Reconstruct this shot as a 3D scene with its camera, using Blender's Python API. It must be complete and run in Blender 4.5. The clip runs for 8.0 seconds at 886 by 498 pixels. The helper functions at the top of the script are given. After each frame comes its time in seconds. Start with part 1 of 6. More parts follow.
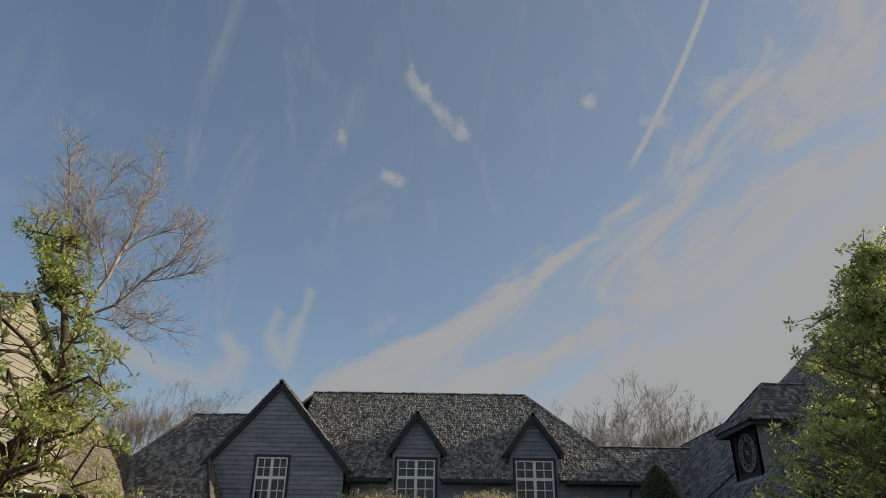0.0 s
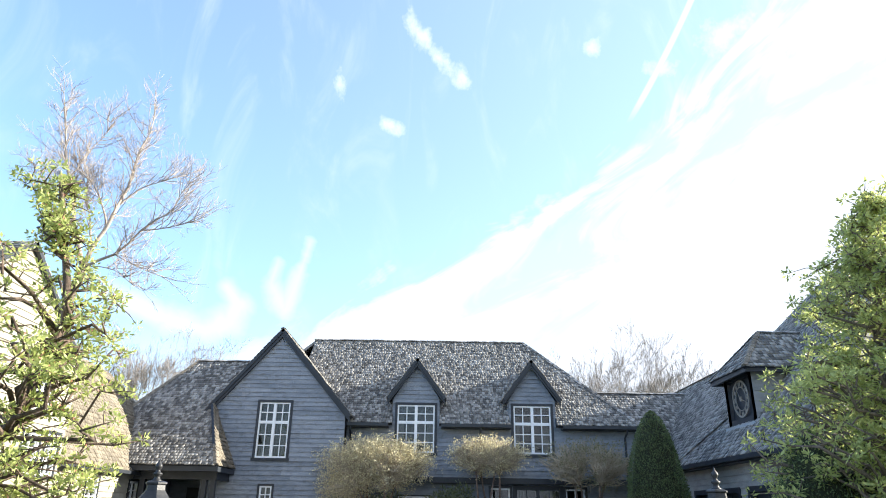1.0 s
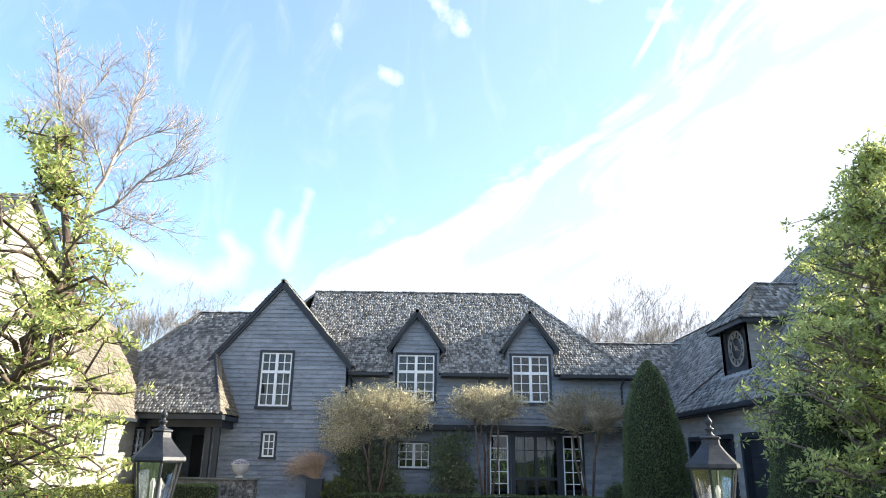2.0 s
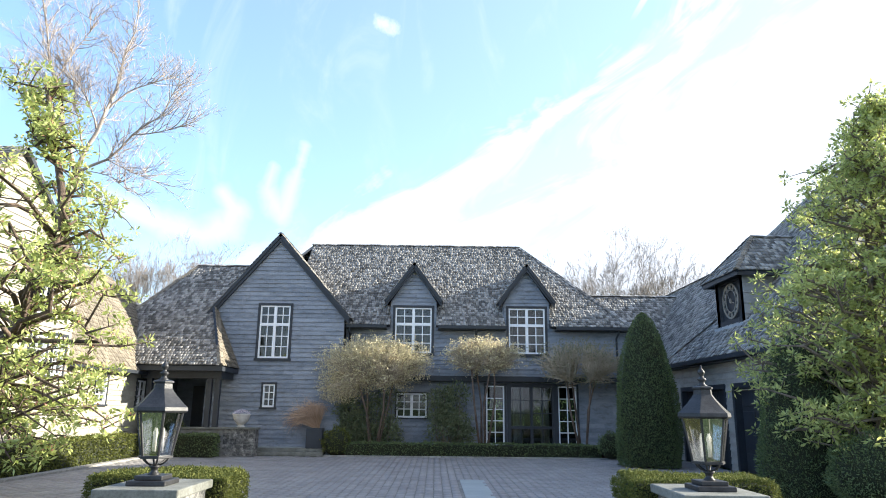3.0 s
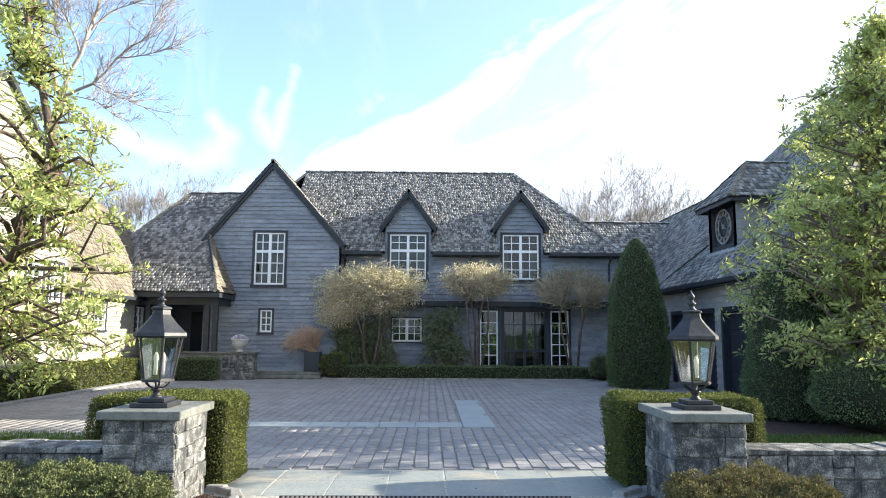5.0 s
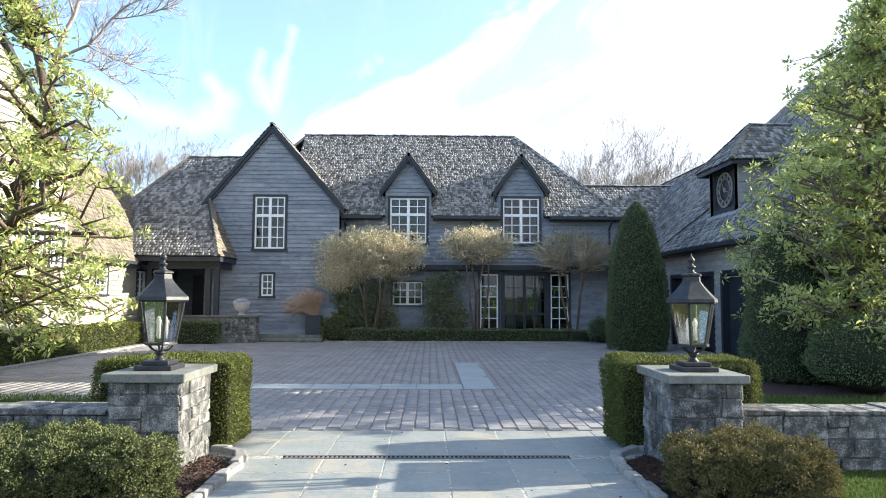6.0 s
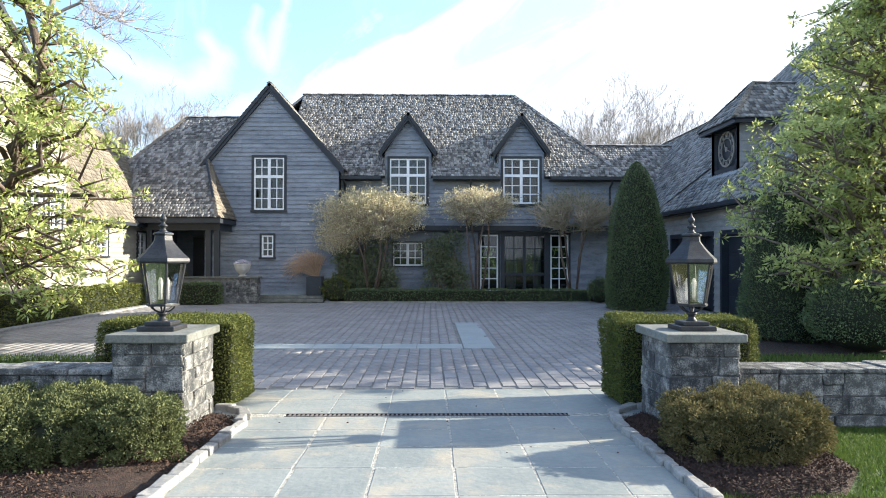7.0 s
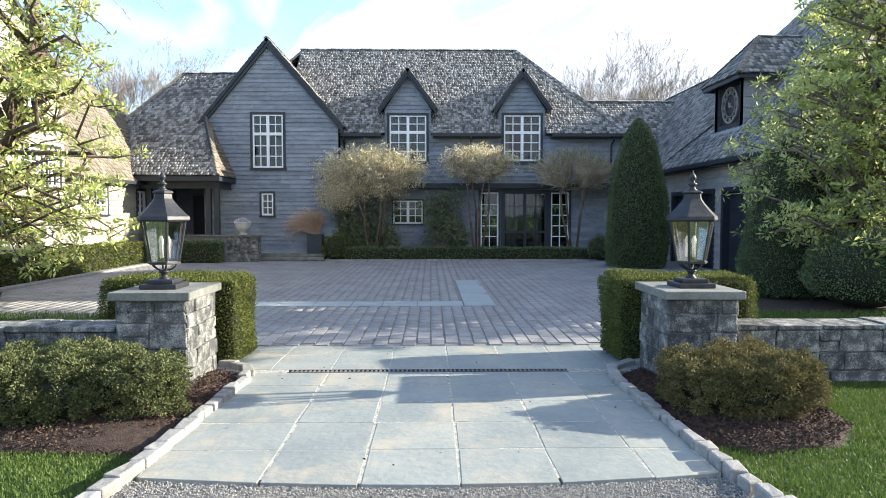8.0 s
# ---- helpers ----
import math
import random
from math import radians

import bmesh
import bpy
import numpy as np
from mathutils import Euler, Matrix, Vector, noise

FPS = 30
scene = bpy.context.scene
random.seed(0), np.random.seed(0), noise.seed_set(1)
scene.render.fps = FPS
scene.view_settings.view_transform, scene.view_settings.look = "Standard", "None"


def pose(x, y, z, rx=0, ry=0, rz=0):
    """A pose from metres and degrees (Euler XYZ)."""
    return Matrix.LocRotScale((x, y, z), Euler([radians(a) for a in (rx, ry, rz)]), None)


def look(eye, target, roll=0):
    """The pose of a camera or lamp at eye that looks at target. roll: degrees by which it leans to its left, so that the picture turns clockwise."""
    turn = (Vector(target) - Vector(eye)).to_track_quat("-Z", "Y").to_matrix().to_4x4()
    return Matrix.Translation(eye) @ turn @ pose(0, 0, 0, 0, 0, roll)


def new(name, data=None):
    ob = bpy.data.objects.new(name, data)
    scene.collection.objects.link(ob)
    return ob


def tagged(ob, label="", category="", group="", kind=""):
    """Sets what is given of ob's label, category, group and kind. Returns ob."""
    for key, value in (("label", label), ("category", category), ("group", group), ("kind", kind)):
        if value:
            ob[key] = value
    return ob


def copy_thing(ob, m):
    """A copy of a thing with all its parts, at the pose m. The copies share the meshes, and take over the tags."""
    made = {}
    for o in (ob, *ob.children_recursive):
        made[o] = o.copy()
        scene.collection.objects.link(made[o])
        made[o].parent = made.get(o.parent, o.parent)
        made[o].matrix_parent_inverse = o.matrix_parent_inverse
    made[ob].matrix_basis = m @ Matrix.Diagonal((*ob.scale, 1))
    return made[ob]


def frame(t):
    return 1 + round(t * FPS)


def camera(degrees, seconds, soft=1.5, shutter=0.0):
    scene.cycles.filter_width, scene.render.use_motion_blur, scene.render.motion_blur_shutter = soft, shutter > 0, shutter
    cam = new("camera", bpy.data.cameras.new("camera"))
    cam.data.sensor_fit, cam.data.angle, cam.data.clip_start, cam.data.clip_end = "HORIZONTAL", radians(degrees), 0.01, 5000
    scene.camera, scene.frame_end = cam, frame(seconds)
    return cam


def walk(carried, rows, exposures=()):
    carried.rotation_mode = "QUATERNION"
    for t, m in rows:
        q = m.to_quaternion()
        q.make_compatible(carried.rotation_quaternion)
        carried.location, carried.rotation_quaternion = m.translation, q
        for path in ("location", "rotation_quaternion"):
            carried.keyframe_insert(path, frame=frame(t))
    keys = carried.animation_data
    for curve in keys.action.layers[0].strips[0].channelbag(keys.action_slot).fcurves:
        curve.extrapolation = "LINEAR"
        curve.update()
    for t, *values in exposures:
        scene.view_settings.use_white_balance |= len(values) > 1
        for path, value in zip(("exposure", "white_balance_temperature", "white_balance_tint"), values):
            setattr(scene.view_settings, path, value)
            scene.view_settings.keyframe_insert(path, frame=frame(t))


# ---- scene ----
cam = camera(67.2, 8.0, soft=1.0)
# seconds, yaw, pitch, roll: a tilt down from the sky on a tripod 1.6 m high
PATH = [(0.0, -0.39, 25.95, -0.74), (0.5, -0.42, 23.86, -0.8), (1.0, -0.44, 21.6, -0.8), (1.5, -0.44, 19.54, -0.75),
        (3.0, -0.69, 13.46, -0.62), (3.5, -1.0, 11.76, -0.59), (4.0, -1.19, 10.14, -0.52), (4.5, -1.18, 8.62, -0.43),
        (6.0, -1.1, 4.06, -0.27), (6.5, -1.09, 2.31, -0.2), (7.0, -1.09, 0.69, -0.1), (7.5, -1.07, -1.07, -0.03),
        (8.0, -1.06, -2.93, 0.0)]
EXPOSURE = 1.68
KELVIN, TINT = 5670.0, 7.0
FADE = [(0.0, -1.84, 6450.0), (0.2, -1.43, 6450.0), (0.4, -1.04, 6400.0), (0.6, -0.7, 6280.0), (0.8, -0.36, 6050.0), (1.0, 0.0, KELVIN), (8.0, 0.0, KELVIN)]
walk(cam, [(t, pose(0, 0, 1.6, 90 + p, r, y)) for t, y, p, r in PATH], [(t, EXPOSURE + s, k, TINT) for t, s, k in FADE])

# ---- light ----
SUN_AZ, SUN_EL = 80.0, 19.8          # degrees from +y towards +x, and above the horizon
SUN_DIR = Vector((math.sin(radians(SUN_AZ)) * math.cos(radians(SUN_EL)), math.cos(radians(SUN_AZ)) * math.cos(radians(SUN_EL)), math.sin(radians(SUN_EL))))
sun_data = bpy.data.lights.new("sun", "SUN")
sun_data.energy, sun_data.angle, sun_data.color = 5.0, radians(0.53), (1.0, 0.85, 0.63)
sun = new("sun", sun_data)
sun.matrix_world = look(SUN_DIR * 60, (0, 0, 0))


class Nodes:
    """Short ways to build a node tree."""

    def __init__(self, tree):
        self.tree = tree

    def add(self, kind, **props):
        n = self.tree.nodes.new(kind)
        for k, val in props.items():
            setattr(n, k, val)
        return n

    def put(self, socket, val):
        if isinstance(val, bpy.types.NodeSocket):
            self.tree.links.new(val, socket)
        else:
            socket.default_value = val

    def math(self, op, a, b=0.0, c=None, clamp=False):
        n = self.add("ShaderNodeMath", operation=op, use_clamp=clamp)
        self.put(n.inputs[0], a), self.put(n.inputs[1], b)
        if c is not None:
            self.put(n.inputs[2], c)
        return n.outputs[0]

    def step(self, a, lo, hi):
        n = self.add("ShaderNodeMapRange", interpolation_type="SMOOTHSTEP")
        self.put(n.inputs["Value"], a), self.put(n.inputs["From Min"], lo), self.put(n.inputs["From Max"], hi)
        return n.outputs[0]

    def noise(self, vec, scale, detail=4.0, rough=0.55, dist=0.0):
        n = self.add("ShaderNodeTexNoise")
        if vec is not None:
            self.put(n.inputs["Vector"], vec)
        n.inputs["Scale"].default_value, n.inputs["Detail"].default_value = scale, detail
        n.inputs["Roughness"].default_value, n.inputs["Distortion"].default_value = rough, dist
        return n.outputs["Fac"]

    def mix(self, fac, a, b):
        n = self.add("ShaderNodeMix", data_type="RGBA")
        self.put(n.inputs["Factor"], fac), self.put(n.inputs["A"], a), self.put(n.inputs["B"], b)
        return n.outputs["Result"]

    def combine(self, x, y, z):
        n = self.add("ShaderNodeCombineXYZ")
        for s, val in zip(n.inputs, (x, y, z)):
            self.put(s, val)
        return n.outputs[0]

    def scaled(self, vec, sx, sy, sz):
        n = self.add("ShaderNodeMapping")
        self.put(n.inputs["Vector"], vec)
        n.inputs["Scale"].default_value = (sx, sy, sz)
        return n.outputs[0]


SKY_STRENGTH = 0.142
CLOUD = 0.41
world = bpy.data.worlds.new("sky")
scene.world = world
world.use_nodes = True
world.node_tree.nodes.clear()
W = Nodes(world.node_tree)
sky = W.add("ShaderNodeTexSky", sky_type="NISHITA", sun_disc=False)
sky.sun_elevation, sky.sun_rotation = radians(SUN_EL), radians(SUN_AZ)
sky.air_density, sky.dust_density, sky.ozone_density = 1.0, 1.0, 2.0
geo = W.add("ShaderNodeTexCoord")
sep = W.add("ShaderNodeSeparateXYZ")
W.put(sep.inputs[0], geo.outputs["Generated"])
dx, dy, dz = sep.outputs
az = W.math("ARCTAN2", dx, dy)
el = W.math("ARCSINE", dz)
# cirrus: a bank that runs from low ahead up to the sun's side, feathered along its edge, thickening to a white veil beyond
along = W.math("ADD", W.math("MULTIPLY", az, 0.87), W.math("MULTIPLY", el, 0.49))
across = W.math("SUBTRACT", W.math("MULTIPLY", az, 0.49), W.math("MULTIPLY", el, 0.87))
streak_vec = W.combine(W.math("MULTIPLY", along, 1.7), W.math("MULTIPLY", across, 5.5), 0.37)
streaks = W.noise(streak_vec, 2.4, 5.0, 0.6, 0.9)
soft_vec = W.combine(az, el, 0.3)
soft = W.noise(soft_vec, 5.0, 5.0, 0.6, 0.5)
bank = W.math("ADD", across, W.math("ADD", W.math("MULTIPLY", W.math("SUBTRACT", streaks, 0.5), 0.16), W.math("MULTIPLY", W.math("SUBTRACT", soft, 0.5), 0.16)))
feather = W.math("MULTIPLY", W.step(bank, -0.35, -0.27), W.math("ADD", 0.45, W.math("MULTIPLY", W.step(streaks, 0.4, 0.58), 0.5)))
veil = W.step(W.math("ADD", across, W.math("MULTIPLY", W.math("SUBTRACT", streaks, 0.5), 0.3)), -0.26, -0.04)
bank_mask = W.math("MAXIMUM", feather, veil)
low = W.math("MULTIPLY", W.step(W.math("ADD", el, W.math("MULTIPLY", soft, 0.12)), 0.36, 0.14), 0.7)
wisp_vec = W.combine(W.math("MULTIPLY", az, 6.0), W.math("MULTIPLY", el, 2.6), 1.7)
wisps = W.step(W.noise(wisp_vec, 1.5, 6.0, 0.6, 1.2), 0.5, 0.86)
thin = W.math("ADD", 0.11, W.math("MULTIPLY", W.step(az, -0.75, 0.5), 0.16))


def puff(a0, e0, ra, re, turn, ragged=2.6):
    """A small ragged cloud round a direction (degrees)."""
    c, s = math.cos(radians(turn)), math.sin(radians(turn))
    da, de = W.math("SUBTRACT", az, radians(a0)), W.math("SUBTRACT", el, radians(e0))
    p = W.math("DIVIDE", W.math("ADD", W.math("MULTIPLY", da, c), W.math("MULTIPLY", de, s)), radians(ra))
    q = W.math("DIVIDE", W.math("SUBTRACT", W.math("MULTIPLY", de, c), W.math("MULTIPLY", da, s)), radians(re))
    d = W.math("SQRT", W.math("ADD", W.math("MULTIPLY", p, p), W.math("MULTIPLY", q, q)))
    rag = W.noise(W.combine(az, el, 0.9), 26.0, 5.0, 0.65)
    return W.step(W.math("ADD", d, W.math("MULTIPLY", W.math("SUBTRACT", rag, 0.5), ragged)), 1.45, -0.1)


clouds = W.math("MAXIMUM", bank_mask, low)
clouds = W.math("MAXIMUM", clouds, W.math("ADD", thin, W.math("MULTIPLY", wisps, 0.3)))
for spec in ((-2.6, 39.3, 2.4, 1.0, -46), (-0.6, 37.6, 2.2, 1.1, -25), (1.9, 36.0, 1.7, 1.2, -50), (-10.6, 35.1, 0.7, 1.5, 10), (-5.4, 32.0, 1.5, 0.8, -20),
             (15.0, 37.7, 1.1, 1.0, 30), (21.4, 35.2, 1.9, 1.2, 0), (27.5, 36.6, 3.4, 1.7, 8)):
    clouds = W.math("MAXIMUM", clouds, W.math("MULTIPLY", puff(*spec), 0.85))
rag_fine = W.noise(W.combine(az, el, 0.4), 13.0, 5.0, 0.62, 0.6)


def stroke(line, wide, ragged, soft=0.2):
    """A curved wisp along a line of directions (degrees), wider in its middle."""
    best = None
    for k, ((a0, e0), (a1, e1)) in enumerate(zip(line, line[1:])):
        ux, uy = radians(a1 - a0), radians(e1 - e0)
        px, py = W.math("SUBTRACT", az, radians(a0)), W.math("SUBTRACT", el, radians(e0))
        t = W.math("DIVIDE", W.math("ADD", W.math("MULTIPLY", px, ux), W.math("MULTIPLY", py, uy)), ux * ux + uy * uy, clamp=True)
        ddx, ddy = W.math("SUBTRACT", px, W.math("MULTIPLY", t, ux)), W.math("SUBTRACT", py, W.math("MULTIPLY", t, uy))
        d = W.math("SQRT", W.math("ADD", W.math("MULTIPLY", ddx, ddx), W.math("MULTIPLY", ddy, ddy)))
        mid = 1 - abs((k + 0.5) / (len(line) - 1) - 0.5)
        d = W.math("DIVIDE", d, radians(wide) * mid * 1.3)
        best = d if best is None else W.math("MINIMUM", best, d)
    return W.step(W.math("ADD", best, W.math("MULTIPLY", W.math("SUBTRACT", rag_fine, 0.5), ragged)), 1.25, soft)


HOOK = ((-27.5, 15.6), (-22.7, 14.0), (-19.8, 13.5), (-18.1, 14.4), (-17.5, 15.8), (-18.6, 17.2))
VEE = ((-12.0, 21.5), (-12.7, 18.6), (-13.6, 15.6), (-15.0, 17.8), (-14.6, 19.8))
for line, wide, ragged, much in ((HOOK, 1.7, 1.1, 0.85), (VEE, 1.15, 1.9, 0.7), (((-19.0, 17.0), (-20.0, 21.0), (-20.5, 26.0)), 1.6, 2.6, 0.28)):
    clouds = W.math("MAXIMUM", clouds, W.math("MULTIPLY", stroke(line, wide, ragged, -0.25), much))
# the straight trail of an aircraft
trail_d = W.math("ABSOLUTE", W.math("SUBTRACT", W.math("SUBTRACT", az, radians(19.2)), W.math("MULTIPLY", W.math("SUBTRACT", el, radians(32.8)), 0.854)))
trail = W.math("MULTIPLY", W.step(trail_d, 0.0105, 0.003), W.step(el, radians(30.0), radians(33.5)))
clouds = W.math("MAXIMUM", clouds, W.math("MULTIPLY", trail, 0.85), clamp=True)
bg_sky = W.add("ShaderNodeBackground")
W.put(bg_sky.inputs["Color"], sky.outputs[0])
bg_sky.inputs["Strength"].default_value = SKY_STRENGTH
bg_cloud = W.add("ShaderNodeBackground")
bg_cloud.inputs["Color"].default_value = (1.0, 0.985, 1.0, 1)
bg_cloud.inputs["Strength"].default_value = CLOUD
mix_sky = W.add("ShaderNodeMixShader")
W.put(mix_sky.inputs[0], clouds)
world.node_tree.links.new(bg_sky.outputs[0], mix_sky.inputs[1])
world.node_tree.links.new(bg_cloud.outputs[0], mix_sky.inputs[2])
world_out = W.add("ShaderNodeOutputWorld")
world.node_tree.links.new(mix_sky.outputs[0], world_out.inputs[0])

# ---- materials ----


def surface(name, dark, light, rough=0.8, scale=3.0, fine=40.0, bump=0.15, stretch=(1, 1, 1), island=0.0, obj_random=0.0, metal=0.0, contrast=(0.3, 0.7),
            depth=0.01, translucent=0.0, spec=0.5, stain=None, power=1.0):
    """A weathered surface: two scales of noise between two colours, random tone piece by piece, fine relief."""
    m = bpy.data.materials.new(name)
    m.use_nodes = True
    m.node_tree.nodes.clear()
    N = Nodes(m.node_tree)
    co = N.add("ShaderNodeNewGeometry")
    vec = N.scaled(co.outputs["Position"], *stretch)
    a = N.noise(vec, scale, 5.0, 0.6)
    b = N.noise(vec, fine, 3.0, 0.6)
    t = N.math("ADD", N.math("MULTIPLY", a, 0.6), N.math("MULTIPLY", b, 0.4))
    t = N.step(t, contrast[0], contrast[1])
    if island:
        t = N.math("ADD", N.math("MULTIPLY", t, 1 - island), N.math("MULTIPLY", co.outputs["Random Per Island"], island))
    if obj_random:
        info = N.add("ShaderNodeObjectInfo")
        t = N.math("ADD", N.math("MULTIPLY", t, 1 - obj_random), N.math("MULTIPLY", info.outputs["Random"], obj_random))
    if power != 1.0:
        t = N.math("POWER", t, power)
    col = N.mix(t, (*dark, 1), (*light, 1))
    if stain:
        # blotches of another colour: (colour, scale, stretch, how much)
        blot = N.noise(N.scaled(co.outputs["Position"], *stain[2]), stain[1], 6.0, 0.65, 0.6)
        col = N.mix(N.math("MULTIPLY", N.step(blot, 0.48, 0.7), stain[3]), col, (*stain[0], 1))
    p = N.add("ShaderNodeBsdfPrincipled")
    N.put(p.inputs["Base Color"], col)
    p.inputs["Metallic"].default_value = metal
    p.inputs["Specular IOR Level"].default_value = spec
    N.put(p.inputs["Roughness"], N.math("ADD", N.math("MULTIPLY", b, 0.2), rough - 0.1))
    bm_node = N.add("ShaderNodeBump")
    bm_node.inputs["Strength"].default_value, bm_node.inputs["Distance"].default_value = bump, depth
    N.put(bm_node.inputs["Height"], t if not island and not obj_random else b)
    N.put(p.inputs["Normal"], bm_node.outputs[0])
    out = N.add("ShaderNodeOutputMaterial")
    if translucent:
        tr = N.add("ShaderNodeBsdfTranslucent")
        N.put(tr.inputs["Color"], col)
        ms = N.add("ShaderNodeMixShader")
        ms.inputs[0].default_value = translucent
        m.node_tree.links.new(p.outputs[0], ms.inputs[1])
        m.node_tree.links.new(tr.outputs[0], ms.inputs[2])
        m.node_tree.links.new(ms.outputs[0], out.inputs[0])
    else:
        m.node_tree.links.new(p.outputs[0], out.inputs[0])
    return m


def glass(name, tint=(0.9, 0.95, 0.97), gloss=(1, 1, 1), ior=1.5, rough=0.02, least=0.0):
    """Window glass: clear to light, with a mirror image that grows at a glancing angle."""
    m = bpy.data.materials.new(name)
    m.use_nodes = True
    m.node_tree.nodes.clear()
    N = Nodes(m.node_tree)
    fr = N.add("ShaderNodeFresnel")
    fr.inputs["IOR"].default_value = ior
    tr = N.add("ShaderNodeBsdfTransparent")
    tr.inputs[0].default_value = (*tint, 1)
    gl = N.add("ShaderNodeBsdfGlossy")
    gl.inputs["Color"].default_value, gl.inputs["Roughness"].default_value = (*gloss, 1), rough
    co = N.add("ShaderNodeNewGeometry")
    bp = N.add("ShaderNodeBump")
    bp.inputs["Strength"].default_value, bp.inputs["Distance"].default_value = 0.2, 0.004
    N.put(bp.inputs["Height"], N.noise(co.outputs["Position"], 3.0, 2.0))
    N.put(gl.inputs["Normal"], bp.outputs[0])
    ms = N.add("ShaderNodeMixShader")
    N.put(ms.inputs[0], N.math("MAXIMUM", fr.outputs[0], least))
    m.node_tree.links.new(tr.outputs[0], ms.inputs[1])
    m.node_tree.links.new(gl.outputs[0], ms.inputs[2])
    out = N.add("ShaderNodeOutputMaterial")
    m.node_tree.links.new(ms.outputs[0], out.inputs[0])
    return m


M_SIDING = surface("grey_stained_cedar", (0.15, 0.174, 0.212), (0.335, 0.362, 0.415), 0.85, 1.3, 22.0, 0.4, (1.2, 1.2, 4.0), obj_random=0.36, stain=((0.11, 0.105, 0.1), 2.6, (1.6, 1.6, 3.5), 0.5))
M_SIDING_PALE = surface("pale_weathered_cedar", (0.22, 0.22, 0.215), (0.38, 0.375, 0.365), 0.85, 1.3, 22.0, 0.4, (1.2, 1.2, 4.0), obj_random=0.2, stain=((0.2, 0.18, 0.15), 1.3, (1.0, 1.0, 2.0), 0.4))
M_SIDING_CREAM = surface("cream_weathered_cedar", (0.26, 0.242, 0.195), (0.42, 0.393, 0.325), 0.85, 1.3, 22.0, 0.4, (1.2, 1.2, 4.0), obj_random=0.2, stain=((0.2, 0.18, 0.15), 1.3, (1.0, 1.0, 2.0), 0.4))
M_BACKING = surface("wall_sheathing", (0.05, 0.05, 0.055), (0.09, 0.09, 0.1), 0.9)
M_TRIM = surface("dark_blue_grey_paint", (0.014, 0.018, 0.026), (0.028, 0.034, 0.044), 0.5, 2.0, 30.0, 0.08)
M_WHITE = surface("white_window_paint", (0.82, 0.83, 0.86), (0.9, 0.91, 0.92), 0.45, 2.0, 30.0, 0.05)
M_SHINGLE = surface("weathered_cedar_shingle", (0.08, 0.077, 0.074), (0.47, 0.452, 0.43), 0.75, 0.9, 14.0, 0.4, (1, 1, 1), island=0.82, power=1.4)
M_SHINGLE_TAN = surface("tan_cedar_shingle", (0.1, 0.085, 0.065), (0.3, 0.26, 0.2), 0.75, 0.9, 14.0, 0.4, (1, 1, 1), island=0.5)
M_GLASS = glass("window_glass", (0.6, 0.65, 0.68))
M_LAMP_GLASS = glass("lantern_glass", (0.93, 0.93, 0.95), rough=0.06, least=0.2)
M_PAVER = surface("grey_rose_brick_paver", (0.19, 0.178, 0.176), (0.34, 0.324, 0.318), 0.75, 1.2, 30.0, 0.35, island=0.25)
M_PAVER_ONE = surface("grey_rose_brick_paver_near", (0.19, 0.178, 0.176), (0.34, 0.324, 0.318), 0.75, 1.2, 30.0, 0.35, obj_random=0.25)
M_JOINT = surface("sand_joint", (0.15, 0.145, 0.135), (0.27, 0.26, 0.24), 0.95, 3.0, 60.0, 0.4)
M_SLAB = surface("bluestone", (0.175, 0.197, 0.193), (0.315, 0.325, 0.3), 0.7, 1.6, 18.0, 0.5, obj_random=0.35, stain=((0.42, 0.36, 0.27), 1.5, (1.0, 1.0, 1.0), 0.7))
M_BAND = surface("bluestone_band", (0.25, 0.28, 0.29), (0.37, 0.395, 0.395), 0.7, 1.6, 18.0, 0.3, obj_random=0.3)
M_MORTAR = surface("pale_mortar", (0.16, 0.15, 0.13), (0.58, 0.55, 0.48), 0.9, 16.0, 70.0, 0.6)
M_KERB = surface("granite_kerb", (0.16, 0.155, 0.145), (0.42, 0.4, 0.365), 0.85, 9.0, 60.0, 0.7, obj_random=0.35, depth=0.01)
M_STONE = surface("split_granite", (0.03, 0.032, 0.034), (0.46, 0.445, 0.41), 0.8, 9.0, 70.0, 0.8, obj_random=0.3, depth=0.015, contrast=(0.42, 0.66), power=1.45)
M_STONE_JOINT = surface("stone_mortar", (0.1, 0.1, 0.098), (0.27, 0.262, 0.25), 0.95, 6.0, 60.0, 0.5)
M_CAP = surface("bluestone_cap", (0.075, 0.078, 0.064), (0.26, 0.26, 0.235), 0.8, 4.0, 40.0, 0.6, obj_random=0.2)
M_IRON = surface("weathered_black_metal", (0.018, 0.018, 0.02), (0.05, 0.05, 0.054), 0.5, 8.0, 60.0, 0.15, metal=0.3)
M_CANDLE = surface("ivory_candle_sleeve", (0.7, 0.68, 0.62), (0.85, 0.83, 0.78), 0.5)
M_GRAVEL = surface("grey_gravel", (0.12, 0.116, 0.112), (0.48, 0.465, 0.44), 0.85, 30.0, 110.0, 0.6, island=0.6)
M_GRAVEL_BED = surface("gravel_bed", (0.12, 0.115, 0.11), (0.4, 0.38, 0.36), 0.9, 50.0, 140.0, 0.9, depth=0.02)
M_MULCH = surface("brown_bark_mulch", (0.03, 0.018, 0.013), (0.13, 0.075, 0.052), 0.95, 14.0, 90.0, 0.9, island=0.55, depth=0.02)
M_SOIL = surface("dark_mulch_bed", (0.025, 0.016, 0.012), (0.085, 0.05, 0.036), 0.95, 14.0, 90.0, 1.0, depth=0.03)
